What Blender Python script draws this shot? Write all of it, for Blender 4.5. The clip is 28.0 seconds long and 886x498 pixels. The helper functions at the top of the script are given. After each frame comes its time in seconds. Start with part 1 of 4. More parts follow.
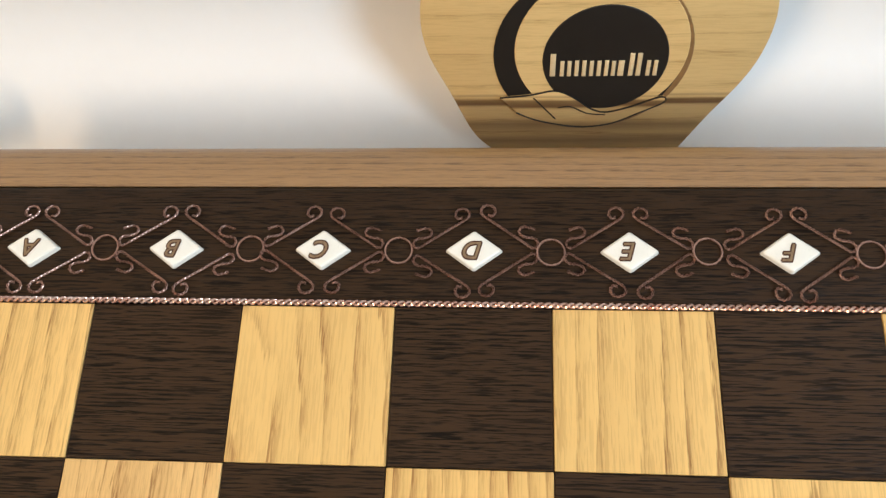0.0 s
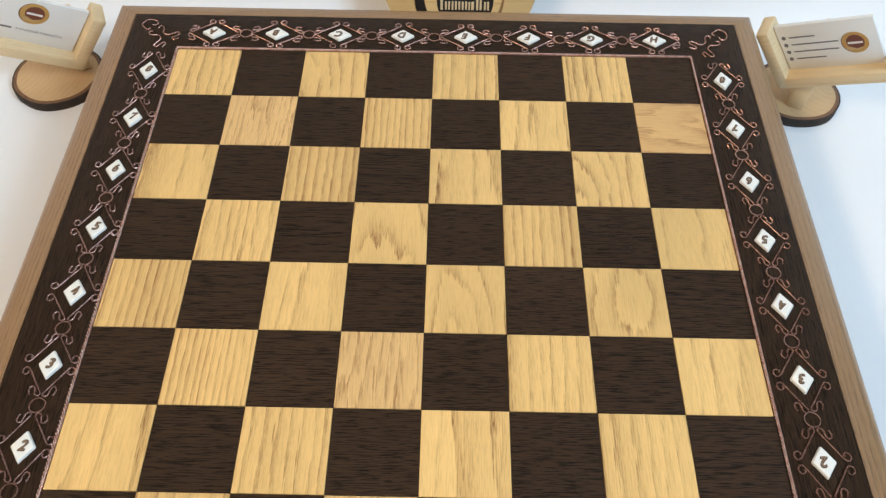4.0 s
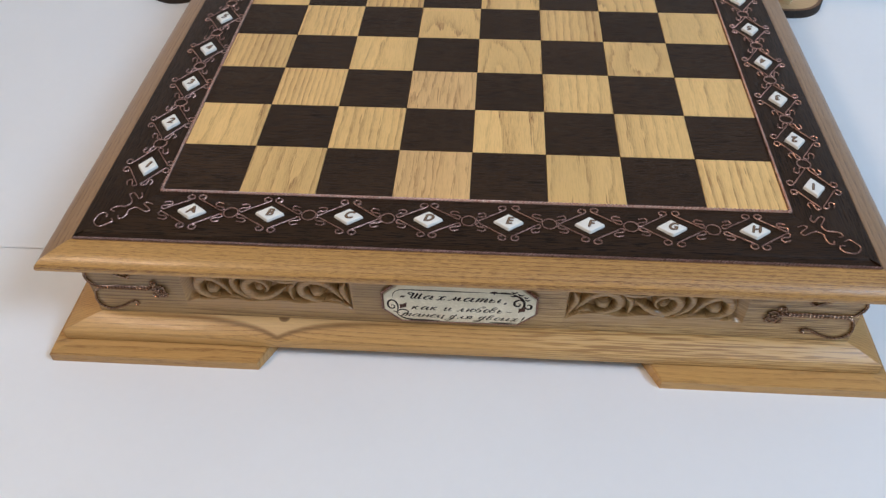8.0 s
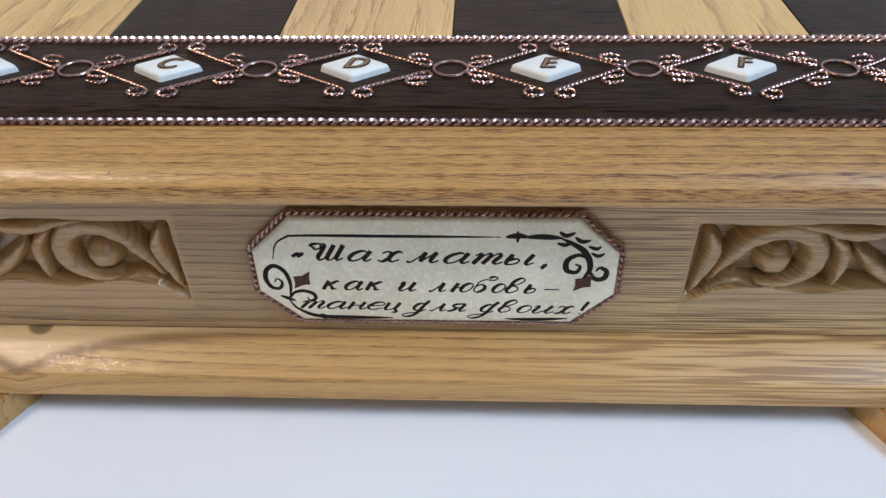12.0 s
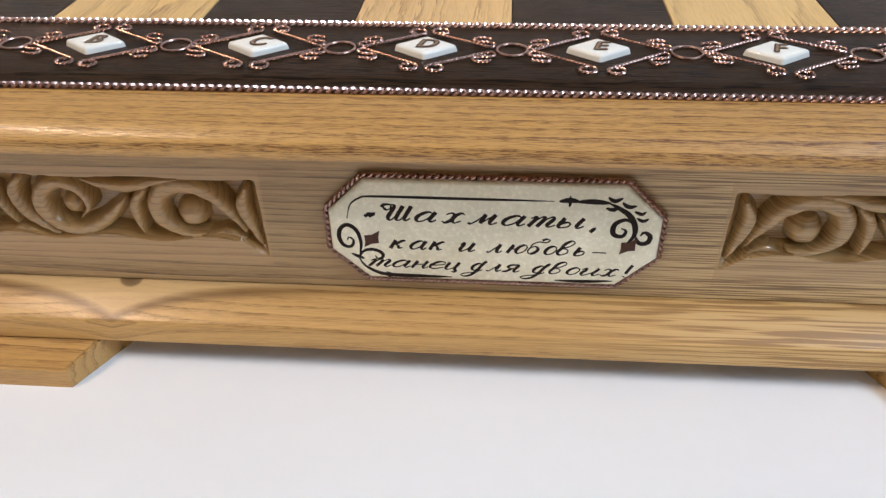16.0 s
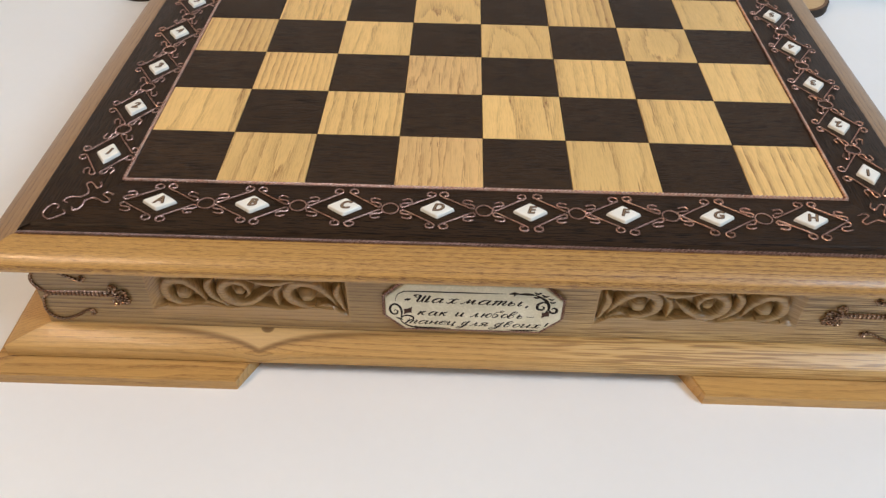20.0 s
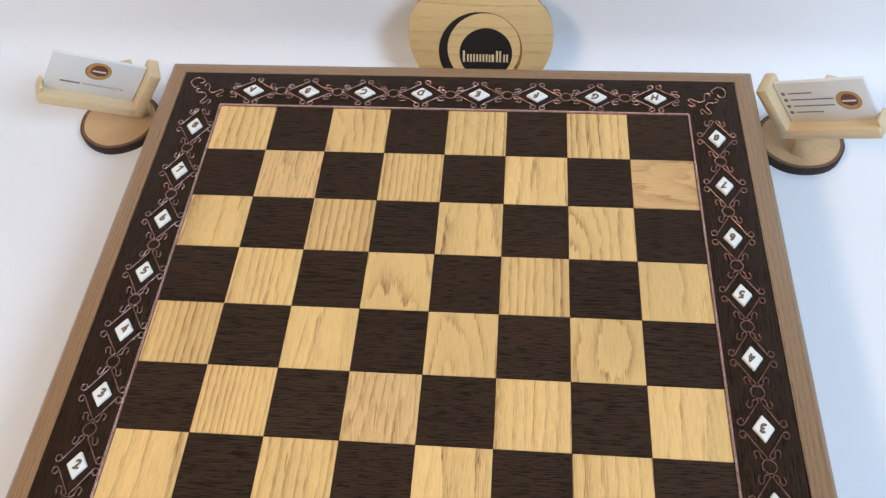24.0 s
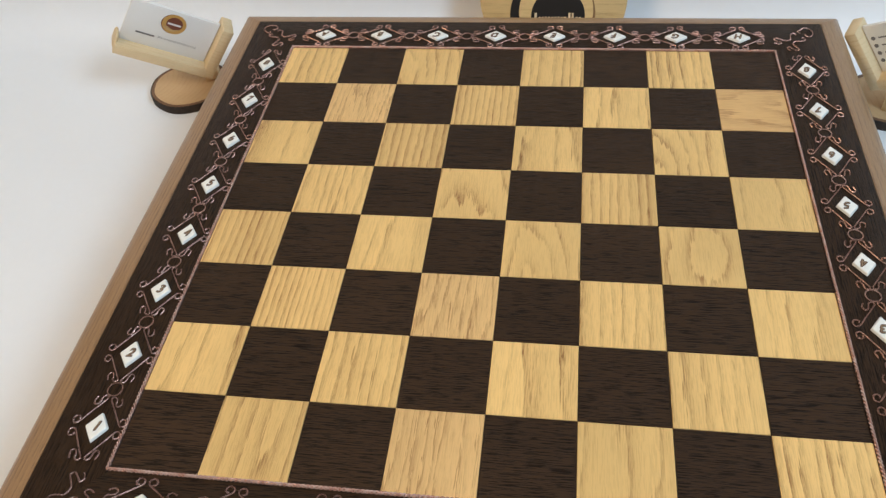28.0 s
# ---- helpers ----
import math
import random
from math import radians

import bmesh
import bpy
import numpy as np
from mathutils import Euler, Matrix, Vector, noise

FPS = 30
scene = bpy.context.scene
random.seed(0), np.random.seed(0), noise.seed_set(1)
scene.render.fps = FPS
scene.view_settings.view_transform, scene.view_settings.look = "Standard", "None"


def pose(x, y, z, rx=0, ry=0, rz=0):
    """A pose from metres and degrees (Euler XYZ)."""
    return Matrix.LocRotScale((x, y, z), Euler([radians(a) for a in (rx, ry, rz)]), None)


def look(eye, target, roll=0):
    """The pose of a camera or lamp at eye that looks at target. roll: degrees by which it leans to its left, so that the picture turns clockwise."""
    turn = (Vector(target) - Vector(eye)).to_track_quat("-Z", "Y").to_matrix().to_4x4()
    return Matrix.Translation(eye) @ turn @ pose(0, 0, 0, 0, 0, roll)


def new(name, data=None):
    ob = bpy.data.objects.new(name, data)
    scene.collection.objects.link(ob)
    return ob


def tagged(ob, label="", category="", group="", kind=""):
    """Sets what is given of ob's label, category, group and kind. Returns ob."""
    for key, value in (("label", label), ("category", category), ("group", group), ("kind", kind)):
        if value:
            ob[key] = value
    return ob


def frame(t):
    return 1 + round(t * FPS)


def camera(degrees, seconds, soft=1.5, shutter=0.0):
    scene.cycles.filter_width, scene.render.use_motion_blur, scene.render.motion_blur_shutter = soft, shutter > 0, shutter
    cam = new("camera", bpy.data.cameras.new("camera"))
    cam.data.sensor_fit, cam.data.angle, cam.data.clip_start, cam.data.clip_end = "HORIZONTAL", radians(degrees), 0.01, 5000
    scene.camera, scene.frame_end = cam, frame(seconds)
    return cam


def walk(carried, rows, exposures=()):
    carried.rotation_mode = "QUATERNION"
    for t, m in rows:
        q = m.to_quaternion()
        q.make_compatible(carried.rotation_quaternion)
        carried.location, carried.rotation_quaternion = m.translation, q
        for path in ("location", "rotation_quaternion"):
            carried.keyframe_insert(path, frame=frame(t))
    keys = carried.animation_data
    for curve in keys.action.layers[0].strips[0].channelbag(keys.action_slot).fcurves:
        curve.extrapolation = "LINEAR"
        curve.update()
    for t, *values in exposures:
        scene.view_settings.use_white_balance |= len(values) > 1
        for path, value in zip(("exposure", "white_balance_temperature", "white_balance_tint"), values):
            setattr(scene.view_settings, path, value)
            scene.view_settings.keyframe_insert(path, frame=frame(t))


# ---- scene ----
cam = camera(57.90, 28.0, soft=1.4)
PATH = [
    (0, (-0.0161, 0.1412, 0.3733), (-0.0553, 0.3164, -0.0934), -11.39),
    (0.5, (-0.0439, 0.0602, 0.4239), (-0.0653, 0.2756, -0.0268), -5.29),
    (1, (-0.0259, 0.0077, 0.4670), (-0.0532, 0.2277, 0.0189), -6.57),
    (1.5, (0.0065, -0.0359, 0.4934), (-0.0266, 0.1908, 0.0490), -6.76),
    (2, (0.0090, -0.0681, 0.5150), (-0.0244, 0.1703, 0.0767), -5.66),
    (2.5, (0.0187, -0.1119, 0.5351), (-0.0092, 0.1399, 0.1040), -5.29),
    (3, (0.0199, -0.1752, 0.5363), (0.0108, 0.0830, 0.1082), -1.44),
    (3.5, (0.0122, -0.2474, 0.5587), (0.0134, 0.0241, 0.1388), 0.88),
    (5.5, (0.0207, -0.4735, 0.5774), (0.0081, -0.1386, 0.2063), 1.28),
    (6, (0.0241, -0.5183, 0.5607), (0.0130, -0.1728, 0.1995), 1.05),
    (6.5, (0.0179, -0.5637, 0.5660), (0.0089, -0.2103, 0.2125), 1.31),
    (7, (0.0141, -0.5948, 0.5632), (0.0045, -0.2424, 0.2086), 1.04),
    (7.5, (0.0173, -0.6258, 0.5246), (0.0005, -0.2701, 0.1735), -0.23),
    (8, (0.0123, -0.6410, 0.4769), (-0.0140, -0.2876, 0.1242), -0.86),
    (8.5, (-0.0310, -0.6970, 0.4275), (-0.0508, -0.3250, 0.0941), 0.01),
    (9, (-0.0258, -0.7215, 0.4137), (-0.0260, -0.3376, 0.0933), 1.54),
    (9.5, (-0.0090, -0.7217, 0.4156), (0.0061, -0.3195, 0.1190), 2.17),
    (10, (-0.0012, -0.6956, 0.3910), (0.0157, -0.2839, 0.1078), 1.79),
    (10.5, (-0.0075, -0.6252, 0.3320), (-0.0099, -0.2091, 0.0548), -0.29),
    (11, (-0.0079, -0.5378, 0.2725), (-0.0233, -0.1249, -0.0090), -1.53),
    (11.5, (0.0068, -0.4754, 0.2292), (-0.0140, -0.0730, -0.0668), -1.78),
    (12, (0.0081, -0.4538, 0.2044), (-0.0129, -0.0590, -0.1017), -1.38),
    (12.5, (0.0087, -0.4498, 0.1944), (-0.0201, -0.0597, -0.1170), -1.39),
    (14.5, (0.0048, -0.4563, 0.1926), (-0.0324, -0.0573, -0.1064), -1.67),
    (15, (-0.0016, -0.4668, 0.1900), (-0.0428, -0.0608, -0.0989), -1.66),
    (15.5, (-0.0065, -0.4738, 0.1958), (-0.0447, -0.0703, -0.0970), -1.40),
    (16, (-0.0018, -0.4849, 0.2039), (-0.0370, -0.0824, -0.0906), -1.13),
    (16.5, (-0.0092, -0.5069, 0.2130), (-0.0444, -0.1012, -0.0771), -1.10),
    (17, (-0.0165, -0.5230, 0.2391), (-0.0444, -0.1218, -0.0579), -0.83),
    (17.5, (-0.0267, -0.5442, 0.2751), (-0.0515, -0.1410, -0.0196), -0.77),
    (18, (-0.0247, -0.5643, 0.2924), (-0.0443, -0.1624, -0.0044), -0.78),
    (18.5, (-0.0131, -0.5801, 0.2997), (-0.0216, -0.1835, -0.0046), -0.36),
    (19, (-0.0142, -0.5968, 0.3277), (-0.0185, -0.2082, 0.0131), 0.38),
    (19.5, (-0.0205, -0.6021, 0.3755), (-0.0265, -0.2200, 0.0530), 0.95),
    (20, (-0.0177, -0.6071, 0.4043), (-0.0238, -0.2358, 0.0695), 1.02),
    (20.5, (-0.0119, -0.6133, 0.4453), (-0.0174, -0.2574, 0.0942), 1.39),
    (22.5, (0.0754, -0.5501, 0.6195), (0.0465, -0.2471, 0.2228), -2.63),
    (23, (0.1033, -0.4718, 0.6448), (0.0532, -0.1866, 0.2373), -6.19),
    (23.5, (0.0747, -0.3885, 0.6443), (0.0273, -0.1029, 0.2367), -4.90),
    (24, (0.0612, -0.3165, 0.6452), (0.0201, -0.0313, 0.2366), -4.66),
    (24.5, (0.0578, -0.2665, 0.6332), (0.0314, 0.0096, 0.2171), -2.48),
    (25, (0.0667, -0.1839, 0.6250), (0.0296, 0.0848, 0.2049), -2.72),
    (25.5, (0.0848, -0.1206, 0.6005), (0.0325, 0.1362, 0.1747), -5.13),
    (26, (0.0931, -0.0683, 0.5720), (0.0347, 0.1675, 0.1350), -7.52),
    (26.5, (0.1044, -0.0647, 0.5590), (0.0491, 0.1690, 0.1204), -7.35),
    (27, (0.0696, -0.1590, 0.5620), (0.0084, 0.1085, 0.1440), -5.74),
    (27.5, (0.0424, -0.3079, 0.5388), (-0.0160, -0.0028, 0.1470), -4.42),
    (28, (0.0380, -0.4124, 0.5286), (-0.0320, -0.0814, 0.1605), -6.28),
]
# the clip's own exposure and white balance: seconds, stops, kelvin, tint
LOOK = [(0.0, 0.25, 6540, 10), (1.0, -0.09, 6000, 11), (2.0, -0.03, 5590, 10), (3.0, 0.14, 5960, 7), (6.0, -0.14, 5750, 13), (7.0, -0.13, 5640, 13), (8.0, -0.4, 5670, 13), (9.0, -0.42, 6540, 13), (10.0, -0.35, 6370, 13), (11.0, -0.18, 5300, 10), (12.0, -0.17, 5300, 11), (15.0, -0.14, 5760, 13), (16.0, -0.04, 5940, 13), (17.0, -0.06, 6190, 13), (18.0, -0.1, 6070, 13), (19.0, -0.2, 6390, 13), (20.0, -0.18, 6330, 13), (23.0, -0.17, 6220, 13), (24.0, -0.02, 5690, 13), (25.0, -0.26, 5780, 13), (26.0, -0.12, 6150, 13), (27.0, 0.0, 6100, 13), (28.0, -0.12, 5990, 9)]
walk(cam, [(t, look(eye, target, roll)) for t, eye, target, roll in PATH], exposures=LOOK)

# ---- sizes (metres; the table top is z = 0, the board's middle x = y = 0) ----
SQ = 0.055            # one square of the board
FIELD = 4 * SQ        # half the playing field
DARK = 0.267          # half the dark panel
LID = 0.289           # half the lid's outer edge
TOP = 0.1036          # top of the playing field
FACE = 0.2695         # half the body of the box

COOL, WARM = 50.0, 19.0   # watts of the two windows

# ---- world and light ----
world = bpy.data.worlds.new("daylight")
scene.world = world
world.use_nodes = True
wn = world.node_tree
sky = wn.nodes.new("ShaderNodeTexSky")
sky.sky_type, sky.sun_disc, sky.sun_elevation, sky.sun_rotation = "NISHITA", False, radians(40), radians(100)
wn.links.new(sky.outputs[0], wn.nodes["Background"].inputs[0])
wn.nodes["Background"].inputs[1].default_value = 0.1


def window_light(name, eye, target, width, height, power, colour):
    data = bpy.data.lights.new(name, "AREA")
    data.shape, data.size, data.size_y, data.energy, data.color = "RECTANGLE", width, height, power, colour
    ob = new(name, data)
    ob.matrix_world = look(eye, target)
    return ob


# a cool window on the right and a warm one high on the left light the table
window_light("window_daylight_right", (1.72, -1.15, 1.98), (0, 0.0, 0.05), 0.80, 0.80, COOL, (0.66, 0.84, 1.0))
window_light("window_daylight_left", (-0.96, -0.72, 1.42), (-0.06, -0.25, 0.05), 0.70, 0.10, WARM, (1.0, 0.72, 0.45))

# ---- materials ----
from mathutils import geometry

def nodes_of(name):
    m = bpy.data.materials.new(name)
    m.use_nodes = True
    nt = m.node_tree
    return m, nt, nt.nodes["Principled BSDF"]


def add(nt, kind, ins=(), **props):
    """A node; ins maps input names or numbers to values or output sockets."""
    n = nt.nodes.new("ShaderNode" + kind)
    for key, value in props.items():
        setattr(n, key, value)
    for key, value in dict(ins).items():
        sock = n.inputs[key]
        if isinstance(value, bpy.types.NodeSocket):
            nt.links.new(value, sock)
        else:
            sock.default_value = value
    return n


def calc(nt, op, *values):
    return add(nt, "Math", dict(enumerate(values)), operation=op).outputs[0]


def ramp(nt, fac, stops):
    n = add(nt, "ValToRGB", {0: fac})
    e = n.color_ramp.elements
    while len(e) < len(stops):
        e.new(0.5)
    for k, (at, colour) in zip(e, stops):
        k.position, k.color = at, (*colour, 1) if len(colour) == 3 else colour
    return n.outputs[0]


def blend(nt, fac, a, b, how="MIX"):
    n = add(nt, "Mix", {0: fac}, data_type="RGBA", blend_type=how)
    for sock, value in ((n.inputs[6], a), (n.inputs[7], b)):
        if isinstance(value, bpy.types.NodeSocket):
            nt.links.new(value, sock)
        else:
            sock.default_value = (*value, 1)
    return n.outputs[2]


def wood(name, pale, line, spread=0.10, along="x", rings=230.0, wander=1.4, squeeze=0.10, pores=0.55, rough=0.42, coat=0.0,
         hue=0.0, relief=0.12, core=(0.0, 0.03, 0.0), knot=None, deep=0.75, spec=0.5, dashes=0.13, stripe=None, shine=0.16, fibre=1500.0, body=0.0, jag=0.0, uneven=0.0, comb=None, one_log=False):
    """Ring-porous wood in real size: growth rings cut lengthwise, pore dashes and a slow tint; each object takes its own piece of the log."""
    m, nt, bsdf = nodes_of(name)
    co = add(nt, "TexCoord").outputs["Object"]
    turn = (0, 0, 0) if along == "y" else (0, 0, radians(90))
    co = add(nt, "Mapping", {0: co, "Rotation": turn}).outputs[0]          # now the grain runs along y
    rnd = add(nt, "TexWhiteNoise", {"W": 0.37 if one_log else add(nt, "ObjectInfo").outputs["Random"]}, noise_dimensions="1D")
    off = add(nt, "VectorMath", {0: rnd.outputs["Color"], 1: (-0.5, -0.5, -0.5)}, operation="ADD").outputs[0]
    off = add(nt, "VectorMath", {0: off, 1: (spread, 0.14, 0.02)}, operation="MULTIPLY").outputs[0]
    at = add(nt, "VectorMath", {0: co, 1: off}, operation="ADD").outputs[0]
    at = add(nt, "VectorMath", {0: at, 1: core}, operation="ADD").outputs[0]
    dip = None
    if knot:
        # the rings bow down round a knot at (x, z)
        own = add(nt, "SeparateXYZ", {0: add(nt, "TexCoord").outputs["Object"]})
        dx = calc(nt, "ABSOLUTE", calc(nt, "DIVIDE", calc(nt, "SUBTRACT", own.outputs[0], knot[0]), 0.021))
        dip = calc(nt, "DIVIDE", 0.0080, calc(nt, "ADD", calc(nt, "POWER", dx, 1.25), 1.0))
        at = add(nt, "VectorMath", {0: at, 1: add(nt, "CombineXYZ", {2: dip}).outputs[0]}, operation="ADD").outputs[0]
    slim = add(nt, "VectorMath", {0: at, 1: (1, squeeze, 1)}, operation="MULTIPLY").outputs[0]
    sway = add(nt, "TexNoise", {"Vector": slim, "Scale": 42.0, "Detail": 3.0, "Roughness": 0.55}).outputs[0]
    far = add(nt, "VectorMath", {0: slim}, operation="LENGTH").outputs["Value"]
    wide = calc(nt, "ADD", calc(nt, "MULTIPLY", rnd.outputs["Value"], rings * 0.45), rings * 0.75)
    phase = calc(nt, "ADD", calc(nt, "MULTIPLY", far, wide), calc(nt, "MULTIPLY", sway, wander * 2))
    if jag:
        rag = add(nt, "VectorMath", {0: at, 1: (1, 0.05, 1)}, operation="MULTIPLY").outputs[0]
        rag = add(nt, "TexNoise", {"Vector": rag, "Scale": 750.0, "Detail": 3.0, "Roughness": 0.6}).outputs[0]
        phase = calc(nt, "ADD", phase, calc(nt, "MULTIPLY", rag, jag))
    saw = calc(nt, "FRACT", phase)
    soft = ramp(nt, saw, [(0.0, (deep,) * 3), (0.06, (1, 1, 1)), (0.17, (0.45 + 0.4 * body,) * 3), (0.40, (0.10 + 0.35 * body,) * 3), (0.94, (0.02,) * 3), (1.0, (deep,) * 3)])
    fine = add(nt, "VectorMath", {0: at, 1: (1, 0.045, 1)}, operation="MULTIPLY").outputs[0]
    dash = add(nt, "TexNoise", {"Vector": fine, "Scale": fibre, "Detail": 2.0, "Roughness": 0.7}).outputs[0]
    dash = ramp(nt, dash, [(0.49, (0, 0, 0)), (0.57, (1, 1, 1))])
    patch = add(nt, "TexNoise", {"Vector": slim, "Scale": 85.0, "Detail": 2.0}).outputs[0]
    patch = ramp(nt, patch, [(0.35, (0.15 + 0.4 * body,) * 3), (0.65, (1, 1, 1))])
    grain = calc(nt, "MULTIPLY", calc(nt, "MULTIPLY", soft, patch), calc(nt, "ADD", calc(nt, "MULTIPLY", dash, pores), 1 - pores))
    hair = calc(nt, "MULTIPLY", dash, dashes)
    if uneven:
        share = add(nt, "SeparateColor", {0: rnd.outputs["Color"]}).outputs[2]
        grain = calc(nt, "MULTIPLY", grain, calc(nt, "ADD", calc(nt, "MULTIPLY", share, uneven), 1 - uneven))
    col = blend(nt, calc(nt, "ADD", grain, hair), pale, line)
    tint = add(nt, "TexNoise", {"Vector": slim, "Scale": 22.0, "Detail": 1.0}).outputs[0]
    lift = calc(nt, "ADD", calc(nt, "MULTIPLY", calc(nt, "SUBTRACT", tint, 0.5), 0.35), calc(nt, "ADD", 0.94, calc(nt, "MULTIPLY", rnd.outputs["Value"], 0.12 + hue)))
    col = add(nt, "HueSaturation", {"Color": col, "Value": lift, "Saturation": 1.0}).outputs[0]
    if knot:
        rise = calc(nt, "SUBTRACT", calc(nt, "ADD", own.outputs[2], dip), 0.0293)
        waver = calc(nt, "MULTIPLY", calc(nt, "SUBTRACT", sway, 0.5), 0.004)
        rise = calc(nt, "ADD", rise, waver)
        col = blend(nt, calc(nt, "MULTIPLY", ramp(nt, calc(nt, "MULTIPLY", rise, 400.0), [(0.0, (0, 0, 0)), (0.5, (1, 1, 1))]), 0.75), col, (0.60, 0.40, 0.185))
        line_here = ramp(nt, calc(nt, "MULTIPLY", calc(nt, "ABSOLUTE", rise), 640.0), [(0.0, (0.95,) * 3), (0.35, (0.7,) * 3), (1.0, (0, 0, 0))])
        near = ramp(nt, calc(nt, "DIVIDE", dx, 6.0), [(0.35, (1, 1, 1)), (1.0, (0, 0, 0))])
        col = blend(nt, calc(nt, "MULTIPLY", line_here, near), col, (0.15, 0.07, 0.022))
        ex = calc(nt, "DIVIDE", calc(nt, "SUBTRACT", own.outputs[0], knot[0] + 0.004), 0.0046)
        ez = calc(nt, "DIVIDE", calc(nt, "SUBTRACT", own.outputs[2], knot[1] + 0.0013), 0.0017)
        eye = calc(nt, "ADD", calc(nt, "MULTIPLY", ex, ex), calc(nt, "MULTIPLY", ez, ez))
        col = blend(nt, ramp(nt, eye, [(0.0, (1,) * 3), (0.6, (0.85,) * 3), (1.0, (0, 0, 0))]), col, (0.09, 0.04, 0.013))
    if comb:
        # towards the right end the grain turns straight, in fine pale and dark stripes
        # their paleness also puts the stronger light from the right into the colour
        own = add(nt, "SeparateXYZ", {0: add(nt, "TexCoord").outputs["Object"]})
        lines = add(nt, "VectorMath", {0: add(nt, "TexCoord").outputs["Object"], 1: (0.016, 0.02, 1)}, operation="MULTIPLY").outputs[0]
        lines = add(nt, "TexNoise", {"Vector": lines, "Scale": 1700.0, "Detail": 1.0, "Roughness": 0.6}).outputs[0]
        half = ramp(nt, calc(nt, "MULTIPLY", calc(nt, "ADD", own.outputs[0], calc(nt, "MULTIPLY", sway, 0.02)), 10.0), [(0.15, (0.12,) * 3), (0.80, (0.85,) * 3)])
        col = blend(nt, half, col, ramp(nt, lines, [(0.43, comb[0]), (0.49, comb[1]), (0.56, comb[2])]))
    if stripe:
        # a brown heartwood band across the plank
        own = add(nt, "SeparateXYZ", {0: add(nt, "TexCoord").outputs["Object"]})
        level = calc(nt, "ADD", own.outputs[1], calc(nt, "MULTIPLY", calc(nt, "SUBTRACT", sway, 0.5), 0.008))
        col = blend(nt, ramp(nt, calc(nt, "MULTIPLY", level, 10.0), [(0.06, (0.25,) * 3), (0.10, (0.6,) * 3), (0.15, (0.15,) * 3), (0.20, (0.65,) * 3), (0.24, (0.2,) * 3), (0.315, (0.3,) * 3), (0.33, (0.95,) * 3), (0.355, (0.85,) * 3), (0.368, (0.1,) * 3), (0.38, (0.5,) * 3), (0.39, (0, 0, 0))]), col, stripe)
    nt.links.new(col, bsdf.inputs["Base Color"])
    gloss = add(nt, "TexNoise", {"Vector": co, "Scale": 60.0, "Detail": 3.0}).outputs[0]
    nt.links.new(calc(nt, "ADD", calc(nt, "MULTIPLY", gloss, 0.16), rough - 0.08), bsdf.inputs["Roughness"])
    bsdf.inputs["Specular IOR Level"].default_value = spec
    bsdf.inputs["Coat Weight"].default_value, bsdf.inputs["Coat Roughness"].default_value = coat, shine
    if coat > 0.05:
        # lacquer that has flowed unevenly
        flow = add(nt, "TexNoise", {"Vector": co, "Scale": 260.0, "Detail": 2.0}).outputs[0]
        wavy = add(nt, "Bump", {"Height": calc(nt, "ADD", flow, calc(nt, "MULTIPLY", dash, 0.12)), "Strength": 0.09, "Distance": 0.002})
        nt.links.new(wavy.outputs[0], bsdf.inputs["Coat Normal"])
    bump = add(nt, "Bump", {"Height": calc(nt, "ADD", grain, hair), "Strength": relief, "Distance": 0.0004}, invert=True)
    nt.links.new(bump.outputs[0], bsdf.inputs["Normal"])
    return m


def plain(name, colour, rough, metal=0.0, mottle=0.12, scale=120.0, coat=0.0, relief=0.05, dirt=None, spec=0.5):
    m, nt, bsdf = nodes_of(name)
    co = add(nt, "TexCoord").outputs["Object"]
    big = add(nt, "TexNoise", {"Vector": co, "Scale": scale, "Detail": 4.0}).outputs[0]
    small = add(nt, "TexNoise", {"Vector": co, "Scale": scale * 14, "Detail": 2.0}).outputs[0]
    f = calc(nt, "ADD", calc(nt, "MULTIPLY", big, 0.7), calc(nt, "MULTIPLY", small, 0.3))
    dark = dirt or tuple(c * (1 - 2 * mottle) for c in colour)
    nt.links.new(blend(nt, ramp(nt, f, [(0.3, (0, 0, 0)), (0.7, (1, 1, 1))]), dark, colour), bsdf.inputs["Base Color"])
    nt.links.new(calc(nt, "ADD", calc(nt, "MULTIPLY", small, 0.14), rough - 0.07), bsdf.inputs["Roughness"])
    bsdf.inputs["Metallic"].default_value = metal
    bsdf.inputs["Specular IOR Level"].default_value = spec
    bsdf.inputs["Coat Weight"].default_value = coat
    bump = add(nt, "Bump", {"Height": f, "Strength": relief, "Distance": 0.0006})
    nt.links.new(bump.outputs[0], bsdf.inputs["Normal"])
    return m


PALE, VEIN = (0.74, 0.484, 0.180), (0.215, 0.096, 0.028)
ASH = wood("pale_ash", PALE, VEIN, along="y", spread=0.20, rings=120, wander=1.3, squeeze=0.10, rough=0.42, spec=0.3, body=0.55, hue=0.08, dashes=0.13, jag=0.68, pores=0.42, uneven=0.25, deep=0.85, core=(0.06, 0.0, 0.0))
ASH_STRIPED = wood("striped_ash", PALE, (0.30, 0.140, 0.042), along="y", spread=0.10, rings=185, wander=0.8, squeeze=0.06, rough=0.42, spec=0.3, body=0.75, hue=0.06, dashes=0.13, jag=0.61, pores=0.36, deep=0.8, core=(0.12, 0.0, 0.0))
ASH_WAVY = wood("wavy_ash", PALE, VEIN, along="y", spread=0.05, rings=62, wander=1.3, squeeze=0.16, rough=0.42, spec=0.3, body=0.12, hue=0.08, dashes=0.13, jag=0.47, pores=0.42, uneven=0.3, deep=0.85, core=(0.075, 0.0, 0.0))
